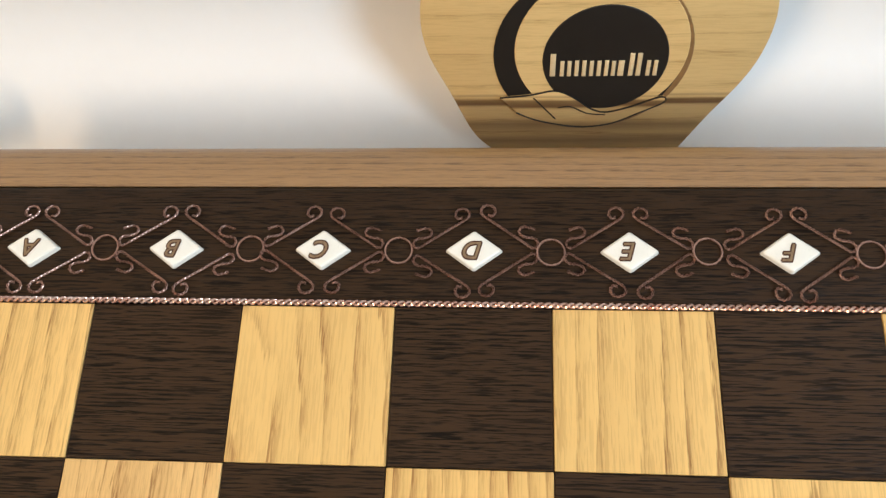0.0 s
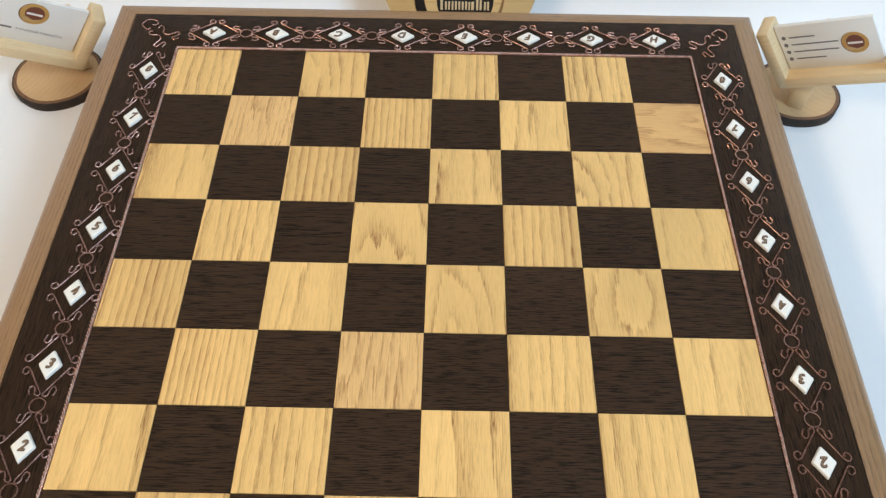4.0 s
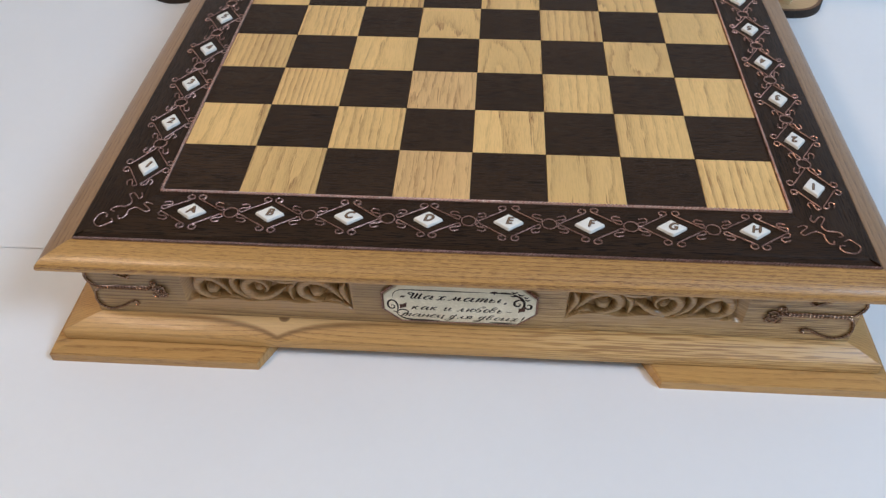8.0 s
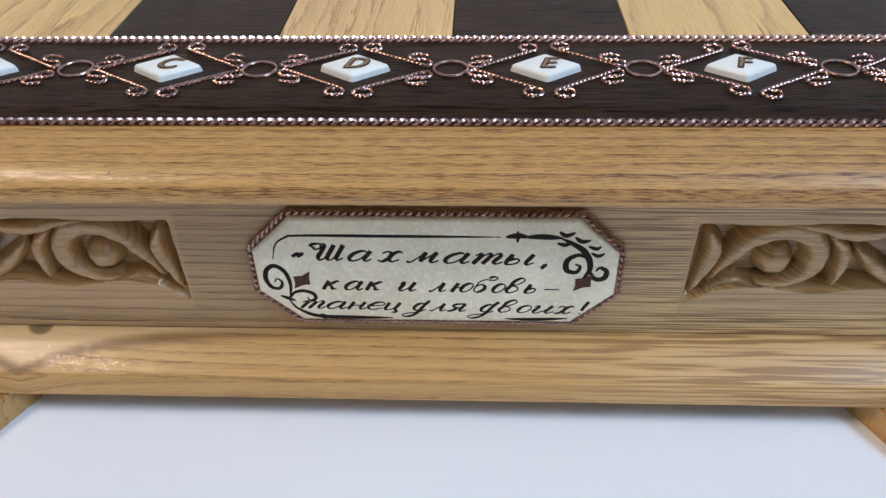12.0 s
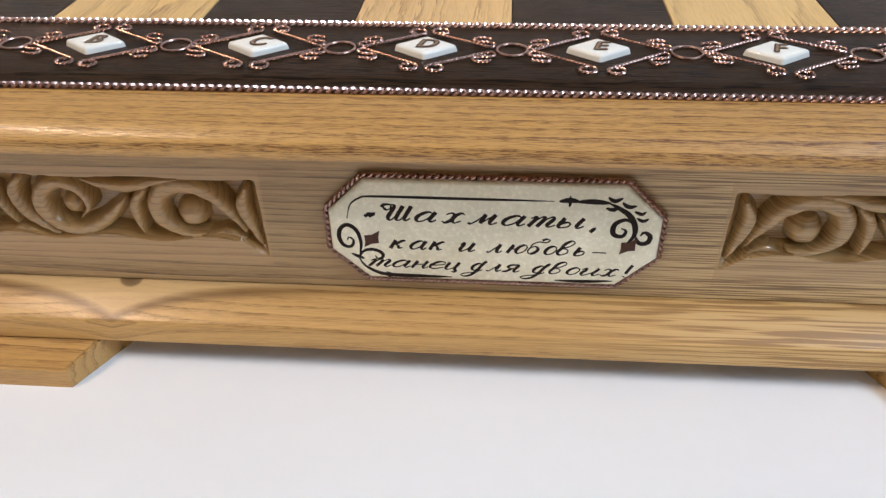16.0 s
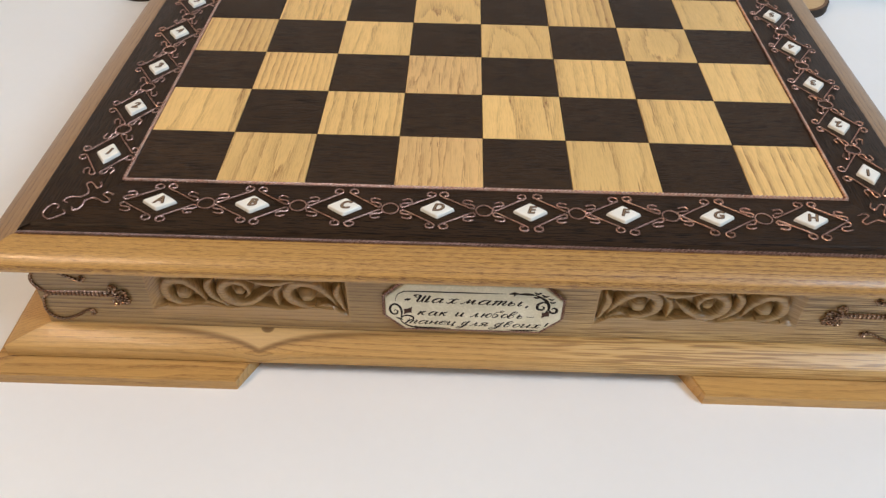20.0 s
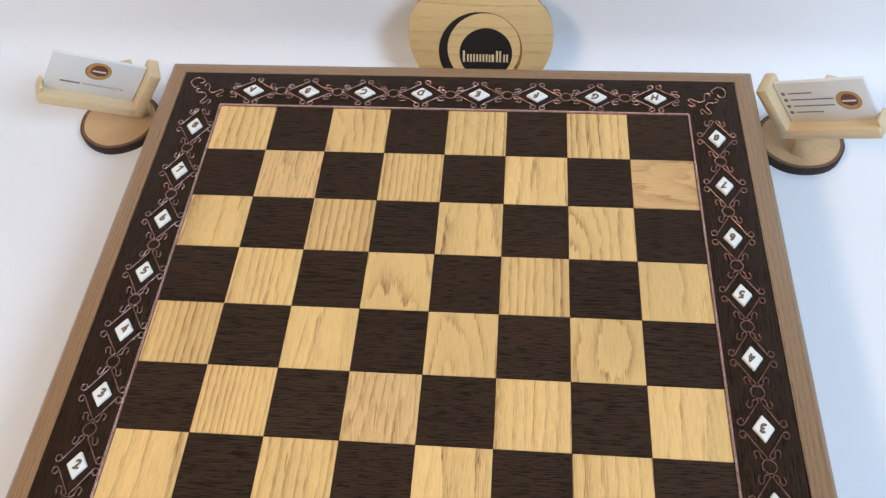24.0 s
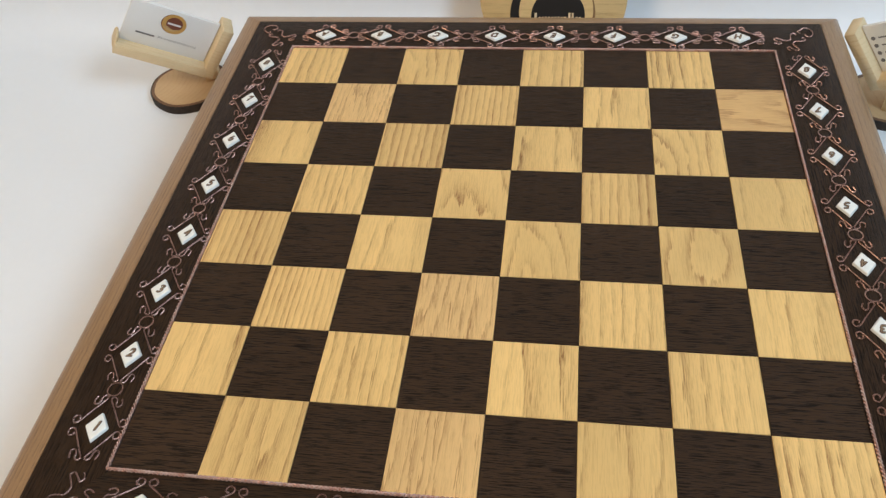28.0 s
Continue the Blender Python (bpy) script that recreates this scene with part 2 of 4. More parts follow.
ASH_FLAT = wood("flat_sawn_ash", PALE, (0.31, 0.150, 0.048), along="y", spread=0.05, rings=95, wander=1.1, squeeze=0.27, rough=0.42, spec=0.3, body=0.12, dashes=0.13, jag=0.68, pores=0.42, deep=0.9, core=(0.006, 0.022, 0.0))
ASH_EYE = wood("eyed_ash", PALE, (0.31, 0.150, 0.048), along="y", spread=0.0, rings=92, wander=0.8, squeeze=0.45, rough=0.42, spec=0.3, body=0.12, dashes=0.13, jag=0.54, pores=0.42, deep=0.9, core=(-0.004, 0.008, 0.0))
ASH_FLECKED = wood("flecked_ash", (0.72, 0.462, 0.190), (0.30, 0.150, 0.050), along="y", spread=0.12, rings=150, wander=2.6, squeeze=0.16, rough=0.42, spec=0.3, body=0.5, dashes=0.13, jag=1.49, pores=0.45, deep=0.8, core=(0.03, 0.0, 0.0))
ASH_BURL = wood("burl_ash", (0.68, 0.415, 0.165), (0.36, 0.180, 0.062), along="x", spread=0.0, rings=110, wander=1.5, squeeze=0.30, rough=0.42, spec=0.3, body=0.25, dashes=0.13, jag=0.68, pores=0.42, deep=0.85, core=(0.0, 0.012, 0.0))
WENGE = wood("dark_wenge", (0.0470, 0.0253, 0.0123), (0.0066, 0.0036, 0.0019), along="x", spread=0.2, rings=620, wander=1.2, squeeze=0.05, pores=0.6, rough=0.44, relief=0.35, spec=0.12, dashes=0.75, fibre=1500.0)
WENGE_BAND = wood("dark_wenge_band", (0.0400, 0.0212, 0.0104), (0.0065, 0.0035, 0.0019), along="x", spread=0.2, rings=620, wander=1.2, squeeze=0.03, pores=0.6, rough=0.42, relief=0.35, spec=0.12, dashes=0.75, fibre=1500.0)
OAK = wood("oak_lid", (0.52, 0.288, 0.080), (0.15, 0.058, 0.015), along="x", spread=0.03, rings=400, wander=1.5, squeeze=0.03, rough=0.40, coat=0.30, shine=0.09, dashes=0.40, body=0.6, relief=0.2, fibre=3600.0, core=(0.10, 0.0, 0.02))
OAK_BODY = wood("oak_body", (0.48, 0.300, 0.140), (0.105, 0.052, 0.020), along="x", spread=0.02, rings=520, wander=2.2, squeeze=0.03, rough=0.42, coat=0.10, dashes=0.16, body=0.75, relief=0.25, pores=0.25, deep=1.0, core=(0.0, 0.0, 0.16))
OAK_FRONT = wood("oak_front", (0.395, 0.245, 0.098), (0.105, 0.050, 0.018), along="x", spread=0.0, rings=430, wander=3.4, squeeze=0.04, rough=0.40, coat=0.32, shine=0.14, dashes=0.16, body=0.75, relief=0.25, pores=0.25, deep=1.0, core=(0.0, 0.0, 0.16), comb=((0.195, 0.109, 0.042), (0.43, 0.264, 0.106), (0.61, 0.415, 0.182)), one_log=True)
OAK_CARVED = wood("oak_carved", (0.43, 0.250, 0.088), (0.18, 0.090, 0.031), along="x", spread=0.0, rings=430, wander=3.4, squeeze=0.04, rough=0.34, coat=0.75, shine=0.09, dashes=0.10, body=0.6, relief=0.2, pores=0.25, deep=0.8, core=(0.0, 0.0, 0.16), comb=((0.31, 0.178, 0.064), (0.43, 0.262, 0.098), (0.49, 0.312, 0.124)), one_log=True)
# brown that stands in for the shade inside the emblem's groove
GROOVE_SHADE = plain("groove_shade", (0.30, 0.165, 0.065), 0.45, mottle=0.2, scale=200.0)
# the lid's oak again, with dimmer light and grey sky reflection in its colour
OAK_DIMMED = wood("oak_lid_dimmed", (0.325, 0.186, 0.082), (0.110, 0.056, 0.024), along="x", spread=0.03, rings=300, wander=1.5, squeeze=0.03, rough=0.40, coat=0.25, shine=0.12, dashes=0.20, body=0.4, fibre=2000.0, core=(0.07, 0.0, 0.02))
OAK_BASE = wood("oak_base", (0.53, 0.305, 0.096), (0.20, 0.088, 0.026), along="x", spread=0.02, rings=420, wander=1.8, squeeze=0.02, rough=0.42, coat=0.20, shine=0.09, spec=0.35, dashes=0.14, body=0.6, fibre=2200.0, core=(0.0, 0.0, 0.12))
OAK_FOOT = wood("oak_foot", (0.53, 0.305, 0.096), (0.22, 0.100, 0.031), along="x", spread=0.02, rings=190, wander=3.0, squeeze=0.09, rough=0.42, coat=0.20, shine=0.09, spec=0.35, dashes=0.14, body=0.5, fibre=2200.0, core=(0.0, 0.05, 0.05))
OAK_KNOT = wood("oak_base_knotted", (0.53, 0.302, 0.094), (0.19, 0.084, 0.024), along="x", spread=0.0, rings=460, wander=1.4, squeeze=0.02, rough=0.42, coat=0.20, shine=0.09, spec=0.35, dashes=0.14, body=0.6, fibre=2200.0, core=(0.03, 0.0, 0.10), knot=(-0.1365, 0.0275), comb=((0.31, 0.172, 0.062), (0.53, 0.320, 0.112), (0.62, 0.405, 0.165)))
HEARTWOOD = wood("pale_olive_ash", (0.70, 0.49, 0.215), (0.42, 0.25, 0.09), along="x", spread=0.0, rings=110, wander=1.6, squeeze=0.06, rough=0.5, core=(0.10, 0.02, 0.0), deep=0.4, stripe=(0.105, 0.048, 0.016))
LIME = wood("pale_limewood", (0.72, 0.560, 0.330), (0.60, 0.42, 0.215), along="x", spread=0.05, rings=240, wander=1.0, squeeze=0.05, rough=0.55, deep=0.4)
SLICE = wood("sawn_branch", (0.56, 0.37, 0.185), (0.49, 0.305, 0.140), along="x", spread=0.0, rings=190, wander=0.7, squeeze=1.0, rough=0.6, pores=0.2, core=(0.004, 0.003, 0.0), deep=0.4)
PAPER = plain("white_paper", (0.85, 0.85, 0.85), 0.62, mottle=0.015, scale=9.0, relief=0.02)
PLASTER = plain("plaster", (0.45, 0.42, 0.37), 0.8, mottle=0.03, scale=5.0)
COPPER = plain("old_copper", (0.54, 0.345, 0.285), 0.27, metal=0.9, scale=260.0, dirt=(0.23, 0.120, 0.088))
# paler and less metallic than the other wire: white glints put into its colour
BRIGHT = plain("bright_copper", (0.93, 0.72, 0.62), 0.16, metal=0.72, scale=260.0, dirt=(0.60, 0.27, 0.19))
AGED = plain("aged_copper", (0.50, 0.33, 0.22), 0.22, metal=1.0, scale=260.0, dirt=(0.13, 0.070, 0.042))
CEILING = plain("white_ceiling", (0.75, 0.75, 0.74), 0.8, mottle=0.03, scale=5.0)
BONE = plain("carved_bone", (0.86, 0.84, 0.77), 0.30, mottle=0.05, scale=140.0, coat=0.3)
SHELL = plain("bone_plaque", (0.88, 0.80, 0.60), 0.26, scale=55.0, coat=0.4, relief=0.04, dirt=(0.64, 0.57, 0.39))
BURNT = plain("burnt_engraving", (0.020, 0.010, 0.007), 0.6, mottle=0.2, scale=500.0, spec=0.15)
FAINT = plain("pale_brown_ink", (0.33, 0.22, 0.13), 0.5, mottle=0.25, scale=500.0, spec=0.2)
BROWN = plain("brown_ink", (0.085, 0.034, 0.020), 0.5, mottle=0.2, scale=500.0, spec=0.2)
CARD = plain("card_stock", (0.78, 0.77, 0.74), 0.5, mottle=0.01, scale=30.0)
INNER = plain("inner_bark", (0.21, 0.105, 0.048), 0.7, mottle=0.2, scale=140.0, relief=0.3)
BARK = plain("dark_bark", (0.045, 0.030, 0.020), 0.85, mottle=0.35, scale=160.0, relief=0.6)
SCORCHED = plain("scorched_edge", (0.075, 0.036, 0.014), 0.6, mottle=0.3, scale=90.0)
BLACK = plain("burnt_black", (0.012, 0.0095, 0.008), 0.5, mottle=0.2, scale=120.0)
GOLD = plain("ochre_ink", (0.52, 0.30, 0.075), 0.5, mottle=0.03)
MAROON = plain("maroon_ink", (0.16, 0.045, 0.022), 0.5, mottle=0.03)
GREY = plain("grey_ink", (0.16, 0.15, 0.15), 0.5, mottle=0.05)


# ---- building helpers ----
def finish(mesh, smooth=True):
    if smooth:
        mesh.polygons.foreach_set("use_smooth", [True] * len(mesh.polygons))
        mesh.set_sharp_from_angle(angle=radians(35))
    mesh.update()
    return mesh


def mesh_of(name, verts, faces, smooth=True):
    me = bpy.data.meshes.new(name)
    me.from_pydata([tuple(map(float, v)) for v in verts], [], faces)
    return finish(me, smooth)


def from_bm(name, bm, smooth=True):
    me = bpy.data.meshes.new(name)
    bmesh.ops.recalc_face_normals(bm, faces=bm.faces)
    bm.to_mesh(me)
    bm.free()
    return finish(me, smooth)


def part(name, mesh, material, parent, label="", m=None):
    ob = new(name, mesh)
    if material and not mesh.materials:
        mesh.materials.append(material)
    ob.parent = parent
    if m is not None:
        ob.matrix_basis = m
    return tagged(ob, label)


def thing(name, label, category, group="", kind="", m=None, mesh=None, material=None):
    ob = new(name, mesh)
    if material:
        mesh.materials.append(material)
    if m is not None:
        ob.matrix_world = m
    return tagged(ob, label, category, group, kind)


def block(name, sx, sy, sz, bevel=0.0, segments=2, base=True):
    """A box with rounded edges; its origin at the middle of its underside (base) or at its middle."""
    bm = bmesh.new()
    bmesh.ops.create_cube(bm, size=1.0)
    bmesh.ops.transform(bm, matrix=Matrix.Translation((0, 0, sz / 2 if base else 0)) @ Matrix.Diagonal((sx, sy, sz, 1)), verts=bm.verts)
    if bevel:
        bmesh.ops.bevel(bm, geom=bm.edges[:], offset=bevel, segments=segments, affect="EDGES", profile=0.5)
    return from_bm(name, bm)


def prism(name, outline, z0, z1, bevel=0.0, segments=2):
    """An outline in x, y pushed up from z0 to z1, its edges rounded."""
    bm = bmesh.new()
    f = bm.faces.new([bm.verts.new((x, y, z0)) for x, y in outline])
    up = bmesh.ops.extrude_face_region(bm, geom=[f])
    bmesh.ops.translate(bm, verts=[v for v in up["geom"] if isinstance(v, bmesh.types.BMVert)], vec=(0, 0, z1 - z0))
    if bevel:
        rim = [e for e in bm.edges if all(abs(v.co.z - z1) < 1e-7 for v in e.verts)]
        bmesh.ops.bevel(bm, geom=rim, offset=bevel, segments=segments, affect="EDGES", profile=0.5)
    return from_bm(name, bm)


def bar(name, profile, seg=1):
    """One mitred side of a square frame: profile points (r, z), where the side runs at y = -r from x = -r to x = r."""
    verts, faces, n = [], [], len(profile)
    for k in range(seg + 1):
        s = -1 + 2 * k / seg
        verts += [(s * r, -r, z) for r, z in profile]
    for k in range(seg):
        for i in range(n):
            j = (i + 1) % n
            faces.append((k * n + i, (k + 1) * n + i, (k + 1) * n + j, k * n + j))
    faces += [tuple(range(n)), tuple(range(seg * n, seg * n + n))[::-1]]
    bm = bmesh.new()
    tmp = bpy.data.meshes.new("tmp")
    tmp.from_pydata(verts, [], faces)
    bm.from_mesh(tmp)
    bpy.data.meshes.remove(tmp)
    return from_bm(name, bm)


def smooth_path(points, step):
    """A Catmull-Rom line through the points, evenly spaced."""
    p = np.array(points, float)
    closed = np.linalg.norm(p[0] - p[-1]) < 1e-9
    if closed:
        ext = np.vstack([p[-2], p, p[1]])
    else:
        ext = np.vstack([2 * p[0] - p[1], p, 2 * p[-1] - p[-2]])
    out = []
    for a, b, c, d in zip(ext, ext[1:], ext[2:], ext[3:]):
        for t in np.linspace(0, 1, 12, endpoint=False):
            out.append(0.5 * (2 * b + (c - a) * t + (2 * a - 5 * b + 4 * c - d) * t ** 2 + (3 * b - a - 3 * c + d) * t ** 3))
    return even(np.array(out + [p[-1]]), step)


def even(p, step):
    d = np.r_[0, np.cumsum(np.linalg.norm(np.diff(p, axis=0), axis=1))]
    n = max(3, int(round(d[-1] / step)) + 1)
    s = np.linspace(0, d[-1], n)
    return np.stack([np.interp(s, d, p[:, k]) for k in range(p.shape[1])], 1)


def tube(path, radius, sides=5, up=(0, 0, 1)):
    """Vertices and faces of a round bar along a path; radius may be a list."""
    p = np.asarray(path, float)
    t = np.gradient(p, axis=0)
    t /= np.linalg.norm(t, axis=1)[:, None] + 1e-12
    side = np.cross(t, up)
    side /= np.linalg.norm(side, axis=1)[:, None] + 1e-12
    nor = np.cross(side, t)
    r = np.broadcast_to(radius, len(p))[:, None]
    a = np.linspace(0, 2 * np.pi, sides, endpoint=False)
    rings = [p + r * (np.cos(x) * side + np.sin(x) * nor) for x in a]
    v = np.stack(rings, 1).reshape(-1, 3)
    n = len(p)
    f = [(i * sides + j, i * sides + (j + 1) % sides, (i + 1) * sides + (j + 1) % sides, (i + 1) * sides + j) for i in range(n - 1) for j in range(sides)]
    f += [tuple(range(sides))[::-1], tuple(range((n - 1) * sides, n * sides))]
    return v, f


def join(pieces):
    verts, faces = [], []
    for v, f in pieces:
        k = len(verts)
        verts += [tuple(x) for x in v]
        faces += [tuple(i + k for i in q) for q in f]
    return verts, faces


def twisted(path, thick, pitch, sides=5, per_turn=9, up=(0, 0, 1)):
    """A cord of two strands twisted round one another along a path."""
    p = even(np.asarray(path, float), pitch / per_turn)
    t = np.gradient(p, axis=0)
    t /= np.linalg.norm(t, axis=1)[:, None] + 1e-12
    side = np.cross(t, up)
    side /= np.linalg.norm(side, axis=1)[:, None] + 1e-12
    nor = np.cross(side, t)
    a = 2 * np.pi * np.arange(len(p)) / per_turn
    return join([tube(p + thick * 0.28 * (np.cos(a + o)[:, None] * side + np.sin(a + o)[:, None] * nor), thick * 0.235, sides, up) for o in (0, np.pi)])


def filled(flat):
    """Corners and triangles of the area inside a set of closed outlines, overlapping ones too."""
    n = len(flat.vertices)
    pts = [Vector((v.co.x, v.co.y)) for v in flat.vertices]
    edges = [tuple(e.vertices) for e in flat.edges]
    linked = {tuple(sorted(e)) for e in edges}
    turns, start = [], 0
    for i in range(n):                       # follow each outline in the order of its corners
        if i + 1 < n and (i, i + 1) in linked:
            turns.append((i, i + 1))
        else:
            turns.append((i, start))
            start = i + 1
    a = np.array([pts[i] for i, j in turns])
    b = np.array([pts[j] for i, j in turns])
    verts, _, faces, *_ = geometry.delaunay_2d_cdt(pts, edges, [], 0, 1e-6)
    keep = []
    for f in faces:
        x, y = sum((verts[i] for i in f), Vector((0, 0))) / len(f)
        up, down = (a[:, 1] <= y) & (b[:, 1] > y), (a[:, 1] > y) & (b[:, 1] <= y)
        side = (b[:, 0] - a[:, 0]) * (y - a[:, 1]) - (x - a[:, 0]) * (b[:, 1] - a[:, 1])
        if int(np.sum(up & (side > 0))) - int(np.sum(down & (side < 0))) != 0:
            keep.append(tuple(f))
    return verts, keep


def writing(name, text, size, material, parent, m, shear=0.0, align="CENTER", squash=1.0, bold=0.0002, spacing=1.0):
    """Words in the built-in font as a thin mesh; the strokes are thickened by laying the letters a hair apart."""
    cu = bpy.data.curves.new(name, "FONT")
    cu.body, cu.size, cu.shear, cu.align_x, cu.align_y = text, 1.0, shear, align, "CENTER"
    cu.resolution_u, cu.space_character, cu.fill_mode = 4, spacing, "NONE"
    tmp = bpy.data.objects.new("tmp", cu)
    scene.collection.objects.link(tmp)
    bpy.context.view_layer.update()
    flat = bpy.data.meshes.new_from_object(tmp.evaluated_get(bpy.context.evaluated_depsgraph_get()))
    corners, faces = filled(flat)
    verts, n = [], len(corners)
    layers = [(math.cos(a) * bold, math.sin(a) * bold, 0.00003 * k) for k, a in enumerate(np.arange(6) * math.pi / 3)] if bold else [(0, 0, 0)]
    for dx, dy, dz in layers:
        verts += [(v.x * size + dx, v.y * size + dy, dz) for v in corners]
    bpy.data.objects.remove(tmp)
    bpy.data.curves.remove(cu)
    bpy.data.meshes.remove(flat)
    me = mesh_of(name, verts, [tuple(i + n * k for i in f) for k in range(len(layers)) for f in faces], False)
    return part(name, me, material, parent, "", m @ Matrix.Diagonal((squash, 1, 1, 1)))

# ---- the setting ----
def quad_sheet(name, rows, label, category, material):
    verts = [v for row in rows for v in row]
    w = len(rows[0])
    faces = [(i * w + j, i * w + j + 1, (i + 1) * w + j + 1, (i + 1) * w + j) for i in range(len(rows) - 1) for j in range(w - 1)]
    return thing(name, label, category, kind="structure", mesh=mesh_of(name, verts, faces), material=material)


# paper that covers the table and runs up the wall behind in one curve, in two sheets with a seam
WALL_Y, BEND = 0.405, 0.05
def paper_line(x, z_off=0.0):
    line = [(x, -0.181, z_off), (x, 0.1, z_off), (x, WALL_Y - BEND, z_off)]
    for k in range(1, 9):
        a = k / 8 * math.pi / 2
        line.append((x, WALL_Y - BEND + BEND * math.sin(a), z_off + BEND - BEND * math.cos(a)))
    return line + [(x, WALL_Y, 0.3), (x, WALL_Y, 0.75)]


quad_sheet("backdrop_paper", [paper_line(x, 0.0004) for x in np.linspace(-0.95, 0.0236, 9)], "white paper sheet laid on the table and up the wall", "paper", PAPER)
# the second sheet covers the front of the table and the rest of the wall: an L in plan
ys = [-0.95, -0.6, -0.35, -0.1812] + [p[1] for p in paper_line(0)[1:]]
zs = [0.0] * 4 + [p[2] for p in paper_line(0)[1:]]
xs = list(np.linspace(-0.95, 0.0240, 7)) + list(np.linspace(0.2, 1.05, 6))
faces = [(i * len(ys) + j, (i + 1) * len(ys) + j, (i + 1) * len(ys) + j + 1, i * len(ys) + j + 1) for i in range(len(xs) - 1) for j in range(len(ys) - 1) if i >= 6 or j < 3]
thing("table_paper", "white paper covering the table and the wall behind", "paper", kind="structure", mesh=mesh_of("table_paper", [(x, y, z) for x in xs for y, z in zip(ys, zs)], faces), material=PAPER)
thing("table_top", "white paper-covered table top under the box", "table", kind="structure", mesh=block("table_top", 2.02, 1.38, 0.03, 0.002), material=PAPER, m=pose(0.05, -0.27, -0.0308))

# the room: walls with a window opening on two sides, a floor and a ceiling
FLOOR_Z, CEIL_Z = -0.76, 2.6
def wall_with_opening(name, length, height, hole, m):
    x0, x1, z0, z1 = hole
    xs, zs = [-length / 2, x0, x1, length / 2], [0, z0, z1, height]
    bm = bmesh.new()
    for i in range(3):
        for j in range(3):
            if (i, j) != (1, 1):
                c = bmesh.ops.create_cube(bm, size=1.0)["verts"]
                bmesh.ops.transform(bm, verts=c, matrix=Matrix.Translation(((xs[i] + xs[i + 1]) / 2, 0, (zs[j] + zs[j + 1]) / 2)) @ Matrix.Diagonal((xs[i + 1] - xs[i], 0.2, zs[j + 1] - zs[j], 1)))
    bmesh.ops.remove_doubles(bm, verts=bm.verts, dist=1e-5)
    return thing(name, "plain white plastered wall with a window opening", "wall", kind="structure", m=m, mesh=from_bm(name, bm, False), material=PLASTER)


HIGH = CEIL_Z - FLOOR_Z
wall_with_opening("wall_east", 2.4, HIGH, (-0.95, -0.02, 2.22, 3.16), pose(1.98, -0.66, FLOOR_Z, 0, 0, 90))
wall_with_opening("wall_west", 2.4, HIGH, (-0.85, 0.73, 2.09, 2.26), pose(-1.09, -0.66, FLOOR_Z, 0, 0, 90))
thing("wall_north", "plain plastered wall behind the table", "wall", kind="structure", mesh=block("wall_north", 2.87, 0.1, HIGH), material=PLASTER, m=pose(0.445, 0.47, FLOOR_Z))
thing("wall_south", "plain plastered wall", "wall", kind="structure", mesh=block("wall_south", 2.87, 0.1, HIGH), material=PLASTER, m=pose(0.445, -1.85, FLOOR_Z))
thing("floor", "plain wooden floor", "floor", kind="structure", mesh=block("floor", 3.41, 2.5, 0.05), material=OAK_BODY, m=pose(0.515, -0.66, FLOOR_Z - 0.05))
thing("ceiling", "plain ceiling", "ceiling", kind="structure", mesh=block("ceiling", 3.41, 2.5, 0.05), material=CEILING, m=pose(0.515, -0.66, CEIL_Z))

# ---- the chess box ----
box = thing("chess_box", "large oak chess box inlaid with copper wire and bone", "chess box")
QUARTERS = [pose(0, 0, 0, 0, 0, a) for a in (0, 90, 180, 270)]

lid = bar("lid_moulding", [(DARK + 0.0012, TOP - 0.012), (DARK + 0.0012, TOP - 0.0022), (DARK + 0.0030, TOP - 0.0019), (DARK + 0.012, TOP - 0.0042), (DARK + 0.0175, TOP - 0.0060),
                           (LID - 0.0022, TOP - 0.0078), (LID - 0.0006, TOP - 0.0096), (LID, TOP - 0.0118), (LID - 0.0005, TOP - 0.0136), (LID - 0.002, TOP - 0.0145), (FACE - 0.004, TOP - 0.0145)])
band = bar("dark_border", [(FIELD + 0.0022, TOP - 0.010), (FIELD + 0.0022, TOP - 0.0004), (FIELD + 0.003, TOP), (DARK - 0.0012, TOP), (DARK - 0.0003, TOP - 0.0005), (DARK, TOP - 0.0016), (DARK, TOP - 0.010)])
# the front strip reaches further in and has a stepped outer edge
front_band = bar("dark_border", [(FIELD - 0.0012, TOP - 0.010), (FIELD - 0.0012, TOP - 0.0004), (FIELD - 0.0004, TOP), (0.2606, TOP), (0.2612, TOP - 0.0002), (0.2622, TOP - 0.0013), (0.2630, TOP - 0.0015), (DARK - 0.0006, TOP - 0.0016), (DARK, TOP - 0.0022), (DARK, TOP - 0.010)])
# the plinth is a little wider than deep: its outer corners stand at these places
PLINTH_X = (-0.2965, 0.2925)


